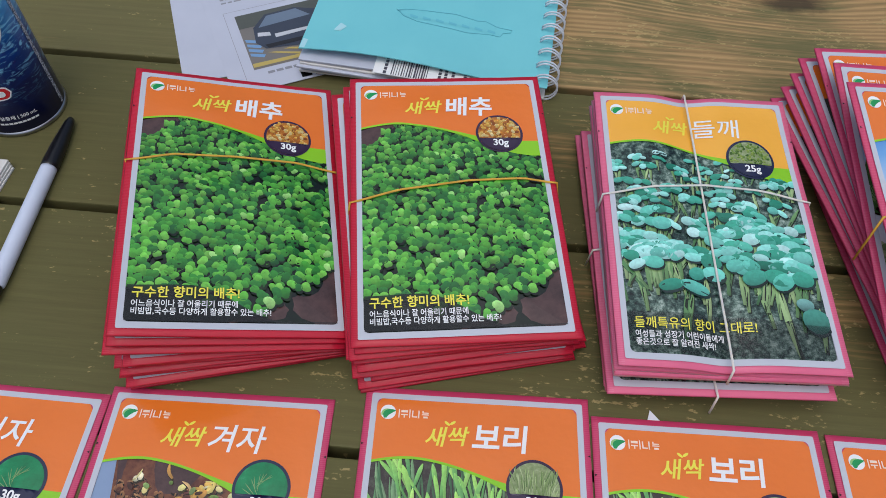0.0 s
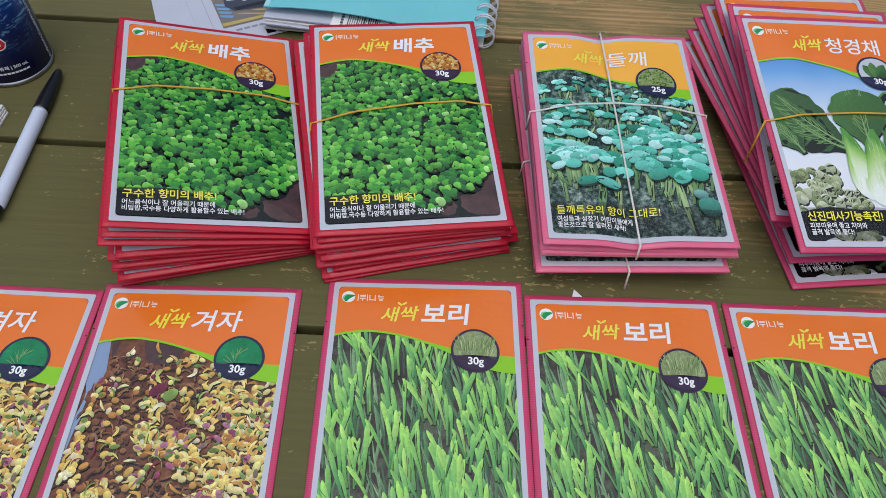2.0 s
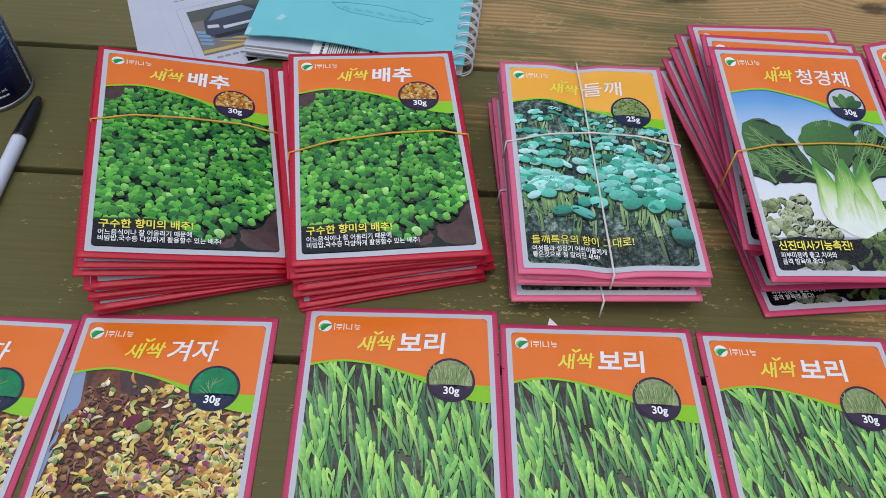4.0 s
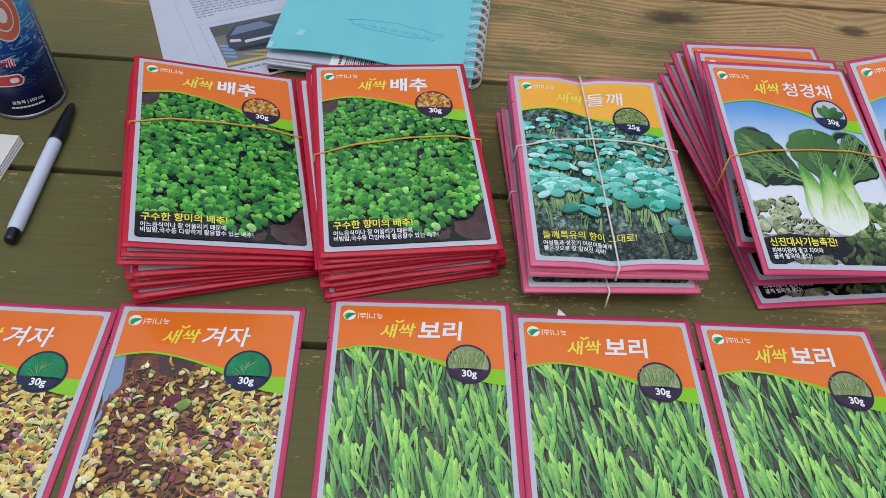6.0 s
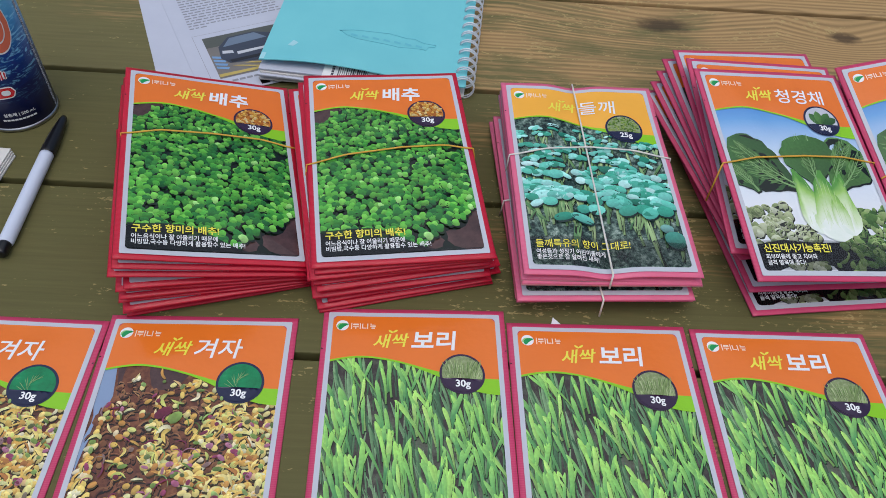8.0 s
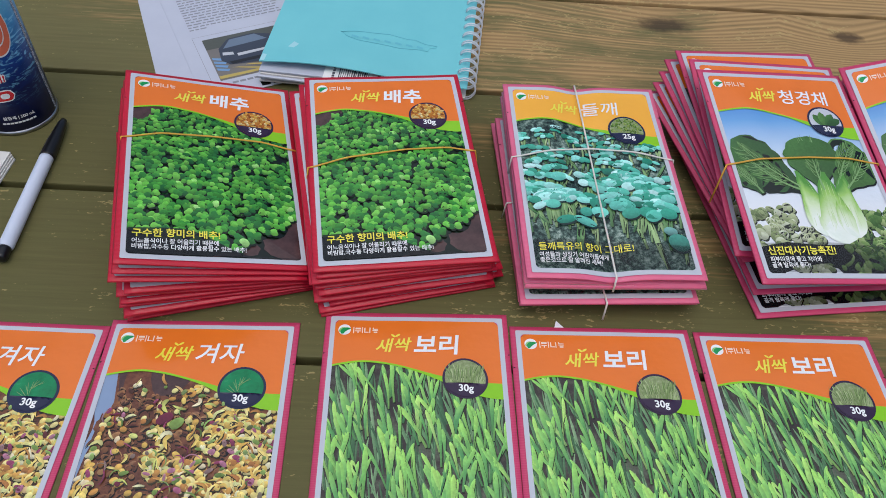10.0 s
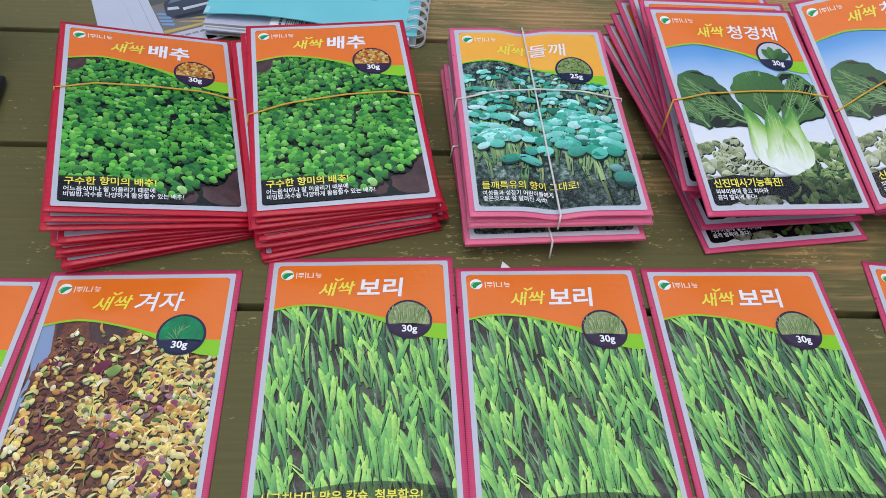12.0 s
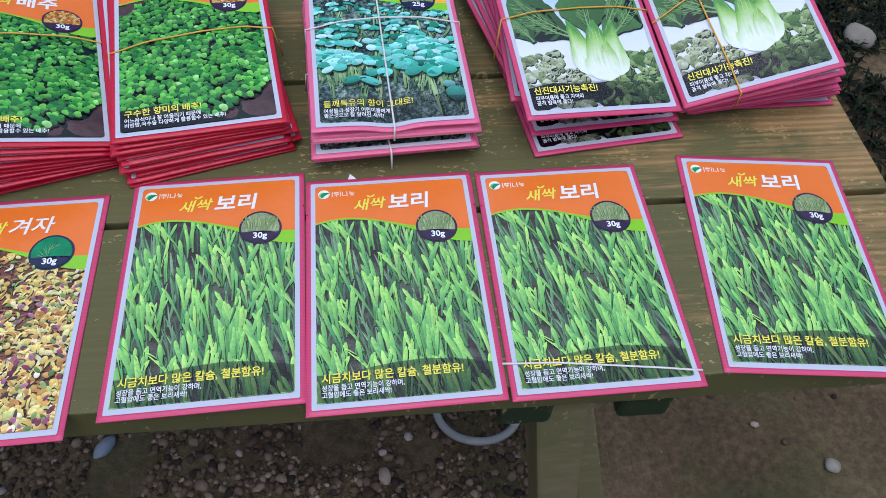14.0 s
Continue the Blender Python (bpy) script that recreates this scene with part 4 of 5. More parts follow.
def full_packet(kind, shape, label, group):
    """A packet with all of its print."""
    k = KINDS[kind]
    ob = new("seed_packet")
    tagged(ob, label, "seed packet", group)
    pouch(shape, k["border"], ob)
    k["art"](shape, ob)
    A = 0.00072
    ring("white_border", shape, rounded(3.9, 4.0, 137.1, 212.0, 1.2), rounded(7.6, 7.6, 133.4, 207.6, 3.4), A, M_WHITE, ob)
    top = lambda x: 7.6 + max(0.0, 3.4 - math.sqrt(max(0.0, 3.4 ** 2 - max(0.0, 11.0 - x, x - 130.0) ** 2)))
    strip("header_band", shape, 7.6, 133.4, top, wave, A - 0.00006, k["head"], ob, 44, 14, "amber printed header" if kind == "perilla" else "orange printed header")
    strip("wave_stripe", shape, 7.6, 133.4, wave, wave_low, A + 0.00004, M_LIME, ob, 44, 6, "lime green printed wave")
    B = A + 0.00028
    C = A + (0.0014 if kind == "perilla" else 0.00085)
    logo = disc("logo_disc", shape, 15.0, 16.6, 4.8, B, M_INKWHITE, ob)
    lg = Scatter(shape, B + 0.00016, 0.00004, (5, 5, 136, 211))
    lg.blade(13.6, 20.6, 8.0, 4.4, radians(-12), radians(62), 9, profile=lambda t: math.sin(math.pi * (0.1 + 0.86 * t)))
    lg.build("logo_leaf", M_LOGO_GREEN, logo)
    lg = Scatter(shape, B + 0.00013, 0.00004, (5, 5, 136, 211))
    lg.blade(11.4, 18.8, 8.0, 3.0, radians(4), radians(70), 9, profile=lambda t: math.sin(math.pi * (0.1 + 0.86 * t)))
    lg.build("logo_arc", M_LOGO_LIME, logo)
    for x, w, y0, y1 in ((21.6, 0.7, 14.2, 20.0), (23.2, 4.2, 14.8, 16.4), (23.2, 4.2, 17.4, 18.2), (24.9, 0.8, 18.2, 19.8), (28.3, 0.7, 14.2, 20.0), (30.0, 0.8, 14.8, 19.4), (30.8, 2.6, 18.6, 19.4), (33.9, 0.8, 14.6, 19.8), (36.2, 4.4, 16.9, 17.6), (36.4, 0.8, 14.6, 16.4), (37.2, 3.2, 15.7, 16.4), (37.2, 2.8, 18.4, 19.6)):
        bar = Scatter(shape, B, 0.0, (5, 5, 136, 211))
        bar.leaf([(x, y0), (x + w, y0), (x + w, y1), (x, y1)], [(0, 0.5)] * 4)
        bar.build("maker_bar", M_PALE_INK, ob)
    word = words("sprout_word", shape, "새싹", 38.6, 37.0, 13.6, B, M_YELLOW, ob, 0.016, 0.25, squeeze=1.06, turn=4, label="yellow brush lettering")
    sp = Scatter(shape, B, 0.00002, (5, 5, 136, 211))
    sp.lobe(52.4, 22.2, 2.2, 0.9, 0.7)
    sp.lobe(55.8, 21.8, 2.2, 0.9, -0.6)
    sp.build("sprout_mark", M_YELLOW, word)
    words("variety_name", shape, k["name"], 67.5, 37.4, 19.2 if len(k["name"]) == 2 else 18.0, B + 0.0001, M_INKWHITE, ob, {"perilla": 0.006, "mustard": 0.012, "bok_choy": 0.010}.get(kind, 0.026), 0.10, label="bold white lettering")
    cx, cy = 106.0, {"barley": 59.6, "mustard": 59.0, "cabbage": 56.0}.get(kind, 57.6)
    badge = disc("weight_roundel", shape, cx, cy, 17.0, B, k["rim"], ob)
    r = random.Random(len(kind))
    pic = Scatter(shape, B + 0.00016, 0.00016, (cx - 15, cy - 15, cx + 15, cy + 15))
    if kind in ("mustard", "bok_choy"):
        disc("roundel_picture", shape, cx, cy, 15.2, B + 0.0001, M_LEAFGREEN if kind == "mustard" else M_WHITE, badge)
        if kind == "mustard":
            for i in range(9):
                pic.blade(cx - 2 + r.uniform(-1, 1), cy + 6 - i, 10, 0.4, radians(-60 + 15 * i))
        else:
            for a in (-48, -20, 18, 46):
                pic.blade(cx, cy + 6, 17, 8, radians(a), 0.2)
    else:
        disc("roundel_picture", shape, cx, cy, 15.2, B + 0.0001, M_SEEDBED if kind == "cabbage" else M_TRAY, badge)
        for i in range(170):
            a, q = r.uniform(0, 6.28), 14.4 * math.sqrt(r.random())
            x, y = cx + q * math.cos(a), cy + q * math.sin(a)
            if kind == "barley":
                if abs(x - cx) < 12 and y > cy - 4:
                    pic.blade(x, y, 9, 0.7, radians(r.gauss((x - cx) * 1.6, 8)))
            else:
                pic.lobe(x, y, 1.9 if kind == "cabbage" else 1.2, 1.2 if kind == "cabbage" else 0.8, r.uniform(0, 3))
    pic.build("roundel_detail", k["seed"] if kind != "mustard" else M_BOK_VEIN, badge)
    disc("roundel_foot", shape, cx, cy, 15.4, B + 0.00042, k["rim"], badge, cut=cy + 4.2)
    words("weight_text", shape, k["weight"], cx, cy + 11.2, 7.8, B + 0.0006, M_INKWHITE, badge, 0.025, 0.0, "CENTER", label="white weight lettering")
    if k["slogan"]:
        q = k["slogan"]
        strip("caption_shade", shape, 8.0, 133.0, (lambda x: 186 - 6 * math.sin(math.pi * min(1, max(0, (x - 30) / 104)))) if kind == "barley" else (lambda x: 183 + 23.5 * smooth01((x - 44) / 56)) if kind == "cabbage" else (lambda x: 181 + 4 * smooth01((x - 60) / 70)), lambda x: 207.2, C, M_SHADE_THIN if kind in ("perilla", "bok_choy") else M_SHADE_DEEP if kind == "cabbage" else M_SHADE, ob, 30, 10, "sheer dark caption band")
        words("slogan", shape, q[0], 11.0, 192.2 if kind == "barley" else 191.2, 8.2, C + 0.0003, M_YELLOW, ob, 0.006 if kind == "perilla" else 0.018, 0.0, squeeze=0.93, label="yellow slogan lettering")
        words("small_print", shape, q[1] + "\n" + q[2], 11.0, 198.4 if kind == "barley" else 197.6, 5.2, C + 0.00025, M_INKWHITE, ob, 0.012, 0.0, squeeze=0.86, label="small white lettering")
    for x in (0.3, 140.7):
        nick = Scatter(shape, 0.0003, 0.0, (-0.2, 30, 141.2, 45))
        d = 1.6 if x < 70 else -1.6
        nick.leaf([(x, 36.5), (x + d, 37.3), (x, 38.1)], [(0, 0)] * 3)
        nick.build("tear_nick", M_NICK, ob)
    return ob


def plain_packet(kind, shape, label, group):
    """A packet that others cover: its pouch, the border and the dark photo."""
    k = KINDS[kind]
    ob = new("seed_packet")
    tagged(ob, label, "seed packet", group)
    pouch(shape, k["border"], ob, 16, 24)
    strip("photo_ground", shape, 6, 135, lambda x: 40, lambda x: 209, 0.00025, M_CAB_BG if kind == "cabbage" else M_DIMGREY, ob, 12, 16)
    strip("header_band", shape, 6, 135, lambda x: 6, lambda x: 41, 0.00026, k["head"], ob, 12, 5)
    ring("white_border", shape, rounded(3.9, 4.0, 137.1, 212.0, 1.2, 4, 14), rounded(7.6, 7.6, 133.4, 207.6, 3.4, 4, 14), 0.0006, M_WHITE, ob)
    return ob


def lie(x, y, z, yaw, pitch=0.0, roll=0.0):
    """The pose of a packet: pitch lifts its top edge, roll its right side; degrees."""
    a = radians(yaw)
    ex = Vector((math.cos(a), math.sin(a), math.tan(radians(roll)))).normalized()
    ey = Vector((-math.sin(a), math.cos(a), math.tan(radians(pitch))))
    ez = ex.cross(ey).normalized()
    ey = ez.cross(ex)
    m = Matrix((ex, ey, ez)).transposed().to_4x4()
    m.translation = (x, y, z)
    return m


def stack(kind, low, high, count, group, jitter=0.0036, turn=1.8, rim=0.0008, seed=1):
    """Packets from the pose low up to just below the pose high, each a little askew."""
    r = random.Random(seed)
    kinds = []
    for i in range(count):
        t = i / count
        p = [a + (b - a) * t for a, b in zip(low, high)]
        p[0] += r.uniform(-jitter, jitter)
        p[1] += r.uniform(-jitter, jitter)
        p[3] += r.uniform(-turn, turn)
        m = lie(*p)
        if len(kinds) < 4:
            ob = plain_packet(kind, Shape(0.0016, 0.0006, seed + 7 * i, dent=0.0003, rim=rim, wavy=0.0011), f"{COLOURS[kind]}-edged {kind.replace('_', ' ')} seed packet in a pile", group)
            ob.matrix_world = m
            kinds.append(ob)
        else:
            copy_thing(r.choice(kinds), m)

# ---- flat row of packets along the table's edge ----
ROW = "row of packets along the table edge"
flat_shape = Shape(0.0022, 0.0001, 3, dent=0.0005, rim=0.0004)
barley = full_packet("barley", flat_shape, "magenta-edged barley sprout packet lying flat on planks", ROW)
barley.matrix_world = lie(0.0704, -0.1026, TOP + 0.001, 2.0)
for x, y, z, yaw in ((0.2126, -0.1094, TOP + 0.0014, 1.5), (0.3570, -0.1083, TOP + 0.0018, 1.0), (0.5262, -0.1046, TOP + 0.001, -5.9)):
    copy_thing(barley, lie(x, y, z, yaw))
mustard = full_packet("mustard", Shape(0.0024, 0.0001, 9, dent=0.0005, rim=0.0004), "magenta-edged mustard sprout packet lying flat on planks", ROW)
mustard.matrix_world = lie(-0.0899, -0.1183, TOP + 0.001, 1.9)
copy_thing(mustard, lie(-0.2349, -0.1265, TOP + 0.001, 0.0))

# ---- bundles ----
CAB1, CAB2 = "first bundle of cabbage packets", "second bundle of cabbage packets"
m_cab1 = lie(-0.1065, 0.1126, 0.7894, 13.7, 1.9, -15.9)
m_cab2 = lie(0.0412, 0.1257, 0.7896, 9.1, 3.9, -1.5)
stack("cabbage", (-0.1170, 0.1060, TOP + 0.0025, 17.4, 0, 0), (-0.1075, 0.1116, 0.7885, 13.5, 1.9, -15.5), 10, CAB1, seed=2)
cab = full_packet("cabbage", Shape(0.0022, 0.0012, 5, dent=0.0008, wavy=0.0006), "crimson-edged cabbage sprout packet topping a banded pile", CAB1)
cab.matrix_world = m_cab1
stack("cabbage", (0.0345, 0.1240, TOP + 0.0025, 15.6, 0, 0), (0.0370, 0.1262, 0.7885, 11.0, 3.9, -1.5), 11, CAB2, seed=4)
copy_thing(cab, m_cab2)["group"] = CAB2
PER1, PER2 = "lower bundle of perilla packets", "upper bundle of perilla packets"
m_per = lie(0.2127, 0.1244, 0.7890, 3.3, 3.9, -1.6)
stack("perilla", (0.2112, 0.1301, TOP + 0.0035, 3.8, 0, 0), (0.2102, 0.1190, 0.7605, 3.4, 1, 0), 5, PER1, 0.0018, 1.0, seed=5)
per_low = full_packet("perilla", Shape(0.0016, 0.0006, 6), "rose-edged perilla sprout packet topping the lower bundle", PER1)
per_low.matrix_world = lie(0.2098, 0.1172, 0.7625, 3.6, 1, 0)
stack("perilla", (0.2140, 0.1255, 0.7765, 3.0, 2.6, -0.5), (0.2130, 0.1243, 0.7838, 2.9, 3.5, -1.2), 3, PER2, 0.0015, 0.8, 0.0022, seed=6)
per = full_packet("perilla", Shape(0.0026, 0.0012, 7, crease=(0.0045, -0.004), rim=0.0008, dent=0.0008, wavy=0.0014), "rose-edged perilla sprout packet creased by its band", PER2)
per.matrix_world = m_per
BOK, BOK2 = "fanned pile of bok choy packets", "second pile of bok choy packets"
m_bok, m_bok2 = lie(0.3886, 0.1289, 0.8013, 6.3, 11.2, -3.9), lie(0.5290, 0.1465, 0.8146, 3.8, 14.8, 14.4)
bok = full_packet("bok_choy", Shape(0.002, 0.0006, 8, dent=0.0007, wavy=0.0006), "magenta-edged bok choy packet on a fanned pile", BOK)
bok.matrix_world = m_bok
for p in ((0.3965, 0.1305, TOP + 0.0025, 7.3), (0.397, 0.148, 0.751, 6.5, 1, -1), (0.3884, 0.163, 0.789, 2.1, 10, -2), (0.3899, 0.1943, 0.783, 5.6, 8, -2)):
    copy_thing(bok, lie(*p))
stack("bok_choy", (0.3805, 0.1835, 0.757, 14.0, 2.5, -2), (0.3895, 0.2030, 0.781, 6.5, 7.5, -2), 4, BOK, 0.0012, 0.6, 0.0010, seed=8)
copy_thing(bok, m_bok2)["group"] = BOK2
copy_thing(bok, lie(0.5653, 0.1742, TOP + 0.0025, 1.0))["group"] = BOK2
copy_thing(bok, lie(0.5647, 0.178, 0.750, 3.0, 1, 1))["group"] = BOK2
stack("bok_choy", (0.556, 0.172, 0.756, 4.0, 3, 3), (0.530, 0.148, 0.811, 4.0, 14.0, 13.6), 8, BOK2, seed=9)

# ---- rubber bands ----
def band(m, line, drops, material, label, bulge=0.0026, r=0.0008):
    """A band over a pile's top packet: its line in packet millimetres, then down at both ends to the given points."""
    pts = [Vector(drops[0])] if drops[0] else []
    n = 24
    for i in range(n + 1):
        t = i / n
        k = t * (len(line) - 1)
        a = min(int(k), len(line) - 2)
        f = k - a
        x, y = (line[a][0] + (line[a + 1][0] - line[a][0]) * f, line[a][1] + (line[a + 1][1] - line[a][1]) * f)
        px, py = P(x, y)
        ex, ey = W / 2 - abs(px), H / 2 - abs(py)
        z = bulge * smooth01((ex - 0.002) / 0.03) * smooth01((ey + 0.004) / 0.03) + 0.0016
        pts.append(m @ Vector((px, py, z)))
    if drops[1]:
        pts.append(Vector(drops[1]))
    v, f = tube(pts, r, 8, False, 0.8)
    return tagged(link_mesh("rubber_band", v, f, material), label, "rubber band")


def under(m, x, y, dx, dy, z):
    p = m @ Vector((*P(x, y), 0))
    return (p.x + dx, p.y + dy, z)


band(m_cab1, [(-0.6, 87), (30, 81), (70, 79), (110, 80), (141.6, 84)], (under(m_cab1, 0, 90, -0.006, -0.004, 0.762), under(m_cab1, 141, 86, 0.004, 0, 0.752)), M_BAND, "thin amber rubber band round the cabbage packets")
band(m_cab2, [(-0.6, 112), (35, 104), (80, 98), (120, 97), (141.6, 100)], (under(m_cab2, 0, 115, -0.005, -0.003, 0.764), under(m_cab2, 141, 101, 0.006, 0, 0.758)), M_BAND, "thin amber rubber band round the second cabbage pile")
band(m_per, [(-0.6, 93), (35, 86), (70, 83), (105, 85), (141.6, 91)], (under(m_per, 0, 95, -0.002, 0, 0.776), under(m_per, 141, 92, 0.002, 0, 0.776)), M_BAND_WHITE, "white rubber band across the perilla packets")
band(m_per, [(67, -0.6), (67.5, 60), (68, 140), (68.5, 216.6)], (under(m_per, 67, 0, 0, 0.003, 0.778), under(m_per, 68, 216, 0, -0.004, 0.771)), M_BAND_WHITE, "white rubber band along the perilla packets", 0.0004)
m_plow = per_low.matrix_world.copy()
band(m_plow, [(-1.0, 112), (4, 111), (9, 110)], (under(m_plow, 0, 112, -0.003, 0, 0.745), None), M_BAND_WHITE, "white rubber band round the lower perilla bundle", 0.0005)
band(m_plow, [(66, 202), (66.5, 209), (67, 217.2)], (None, under(m_plow, 67, 216, 0, -0.004, 0.744)), M_BAND_WHITE, "white rubber band down the lower perilla bundle", 0.0005)
band(m_bok, [(-0.6, 106), (30, 101), (75, 98), (110, 98), (141.6, 101)], (under(m_bok, 0, 112, -0.006, -0.004, 0.772), under(m_bok, 141, 102, 0.004, 0, 0.77)), M_BAND, "thin amber rubber band round the bok choy packets")
band(m_bok2, [(46, 104), (47, 140), (49, 180), (50, 216.6)], (None, under(m_bok2, 50, 216, 0.001, 0.002, 0.764)), M_BAND, "thin amber rubber band hanging on the second pile")
band(m_bok2, [(-0.6, 122), (46, 104), (95, 84), (141.6, 66)], (None, under(m_bok2, 141, 66, 0.004, 0, 0.78)), M_BAND, "thin amber rubber band across the second pile")
band(lie(0.3570, -0.1092, TOP + 0.0018, 0.0), [(-2.0, 187), (40, 190), (90, 196), (142.0, 202)], (None, None), M_BAND_WHITE, "white rubber band lying over a barley packet", 0.0016)

# ---- spray can ----
def can_material():
    m = Mat("printed_tin", rough=0.28, spec=0.5)
    sep = m.t.nodes.new("ShaderNodeSeparateXYZ")
    base = m.coord("Object")
    m.link(base, sep.inputs[0])
    w = m.noise(m.coord("Object", (30, 30, 75)), 1.0, 5, 0.6, 1.4)
    w2 = m.noise(m.coord("Object", (60, 60, 190)), 1.0, 3, 0.6, 2.0)
    col = m.ramp(m.math("ADD", m.math("MULTIPLY", sep.outputs[2], 7.0), m.math("MULTIPLY", w, 0.22)),
                 [(0.16, S(10, 13, 42)), (0.44, S(12, 26, 78)), (0.66, S(18, 66, 140)), (0.85, S(64, 148, 206)), (1.0, S(110, 184, 222))])
    foam = m.ramp(w2, [(0.52, (0, 0, 0)), (0.64, (1, 1, 1))])
    high = m.ramp(sep.outputs[2], [(0.030, (0, 0, 0)), (0.07, (1, 1, 1))])
    return m.color(m.mix(m.math("MULTIPLY", m.math("MULTIPLY", foam, high), 0.8), col, S(140, 206, 236)))


M_CAN = can_material()
M_TIN = Mat("bare_tin", rough=0.28, metal=1.0)
M_TIN.color(M_TIN.mix(M_TIN.noise(M_TIN.coord("Object"), 80, 3), S(150, 150, 154), S(200, 200, 204)))
RC = 0.0335
can = new("spray_can")
can.matrix_world = pose(-0.322, 0.222, TOP)
tagged(can, "blue printed insect spray can standing on planks", "spray can")
v, f = lathe([(RC, 0.0045), (RC, 0.05), (RC, 0.1), (RC, 0.168)], 72)
link_mesh("body", v, f, M_CAN, can)
v, f = lathe([(0.0, 0.003), (0.028, 0.002), (0.031, 0.0), (RC + 0.0004, 0.0004), (RC + 0.0012, 0.0018), (RC + 0.001, 0.0036), (RC - 0.0002, 0.0047)], 72)
link_mesh("bottom_rim", v, f, M_TIN, can, "bright rolled tin rim")
v, f = lathe([(RC, 0.168), (RC + 0.001, 0.170), (RC - 0.002, 0.173), (0.024, 0.186), (0.016, 0.190), (0.0, 0.190)], 72)
link_mesh("shoulder", v, f, M_TIN, can, "domed tin shoulder")
v, f = lathe([(0.021, 0.188), (0.021, 0.214), (0.018, 0.220), (0.0, 0.221)], 48)
link_mesh("cap", v, f, M_INKWHITE, can, "white spray cap")


def round_can(flat, lift=0.0002):
    """Wraps (arc length from the front, height) round the can; the front faces the camera's side."""
    return [((RC + lift) * math.sin(x / RC), -(RC + lift) * math.cos(x / RC), z) for x, z in flat]


def can_words(name, body, x, z, size, material, bold=0.01, shear=0.0, lift=0.0003):
    vv, ff = letters(body, size, bold, shear)
    link_mesh(name, round_can([(x + a, z + b) for a, b in vv], lift), ff, material, can, smooth=False)


def can_field(name, x0, x1, z0, z1, material, lift=0.0002, slope=0.0, r=0.0, parent=None):
    n, flat, ff = 16, [], []
    for i in range(n + 1):
        x = x0 + (x1 - x0) * i / n
        cut = 0.0
        e = min(x - x0, x1 - x)
        if r and e < r:
            cut = r - math.sqrt(max(0.0, r * r - (r - e) ** 2))
        for z in (z0 + cut, z1 - cut):
            flat.append((x, z + slope * (x - x0)))
    ff = [(2 * i, 2 * i + 2, 2 * i + 3, 2 * i + 1) for i in range(n)]
    return link_mesh(name, round_can(flat, lift), ff, material, parent or can, smooth=False)


M_CANRED = film("red_tin_ink", S(206, 40, 44), 0.05)
M_CANORANGE = film("coral_tin_ink", S(226, 120, 90), 0.12)
M_SEAM = Mat("dotted_seam", 0.4)
M_SEAM.color(M_SEAM.ramp(M_SEAM.noise(M_SEAM.coord("Object"), 900, 1), [(0.45, S(26, 30, 60)), (0.55, S(200, 204, 214))]))
can_words("volume_text", "살충제 | 500 mL", 0.004, 0.0185, 0.0042, M_INKWHITE, 0.02)
for k in range(9):
    can_field("warning_bar", 0.002 + 0.0033 * k, 0.0048 + 0.0033 * k, 0.0134, 0.0152, M_INKWHITE, 0.0003)
badge = can_field("badge", -0.011, 0.023, 0.038, 0.0505, M_INKWHITE, 0.0002, 0.0, 0.0062)
can_field("badge_field", -0.010, 0.022, 0.0392, 0.0493, M_CANRED, 0.0004, 0.0, 0.005, badge)
can_field("badge_mark", 0.011, 0.0185, 0.0415, 0.047, M_INKWHITE, 0.0006, 0.0, 0.0027, badge)
can_words("claim_outline", "하게!", 0.002, 0.059, 0.0088, M_INKWHITE, 0.10, 0.1, 0.0002)
can_words("claim_text", "하게!", 0.002, 0.059, 0.0088, M_CANRED, 0.02, 0.1, 0.0005)
def can_oval(name, x, z, a, b, material, lift):
    """An oval printed round the can, in upright slices."""
    n, flat = 24, []
    for i in range(n + 1):
        s = -1 + 2 * i / n
        h = b * math.sqrt(max(0.0, 1 - s * s))
        flat += [(x + a * s, z - h), (x + a * s, z + h)]
    link_mesh(name, round_can(flat, lift), [(2 * i, 2 * i + 2, 2 * i + 3, 2 * i + 1) for i in range(n)], material, can, smooth=False)


for k, (a, mat) in enumerate(((0.0160, M_INKWHITE), (0.0150, M_CANORANGE), (0.0098, M_INKWHITE), (0.0088, M_CANORANGE), (0.0045, M_INKWHITE))):
    can_oval("swirl", 0.0265, 0.107, a * 0.9, a * 1.6, mat, 0.0003 + 0.0002 * k)
can_field("seam", 0.0555, 0.0595, 0.006, 0.166, M_SEAM, 0.0003)

# ---- marker pen ----
M_PENWHITE = Mat("white_plastic", 0.35, spec=0.4)
M_PENWHITE.color(M_PENWHITE.mix(M_PENWHITE.noise(M_PENWHITE.coord("Object"), 70, 3), S(200, 209, 228), S(212, 220, 238)))
M_PENBLACK = Mat("black_plastic", 0.28, spec=0.5)
M_PENBLACK.color(M_PENBLACK.mix(M_PENBLACK.noise(M_PENBLACK.coord("Object"), 70, 3), S(14, 14, 16), S(26, 26, 30)))
pen = new("marker_pen")
pen.matrix_world = look((-0.2665, 0.037, TOP + 0.0062), (-0.2745, 0.208, TOP + 0.0056)) @ pose(0, 0, 0, 180, 0, 0)
tagged(pen, "white marker pen with black cap lying on planks", "pen")
v, f = lathe([(0.0, 0.0119), (0.0050, 0.012), (0.0058, 0.0135), (0.0060, 0.016), (0.0060, 0.02), (0.0060, 0.116), (0.0060, 0.1186), (0.0, 0.119)], 28)
link_mesh("barrel", v, f, M_PENWHITE, pen)
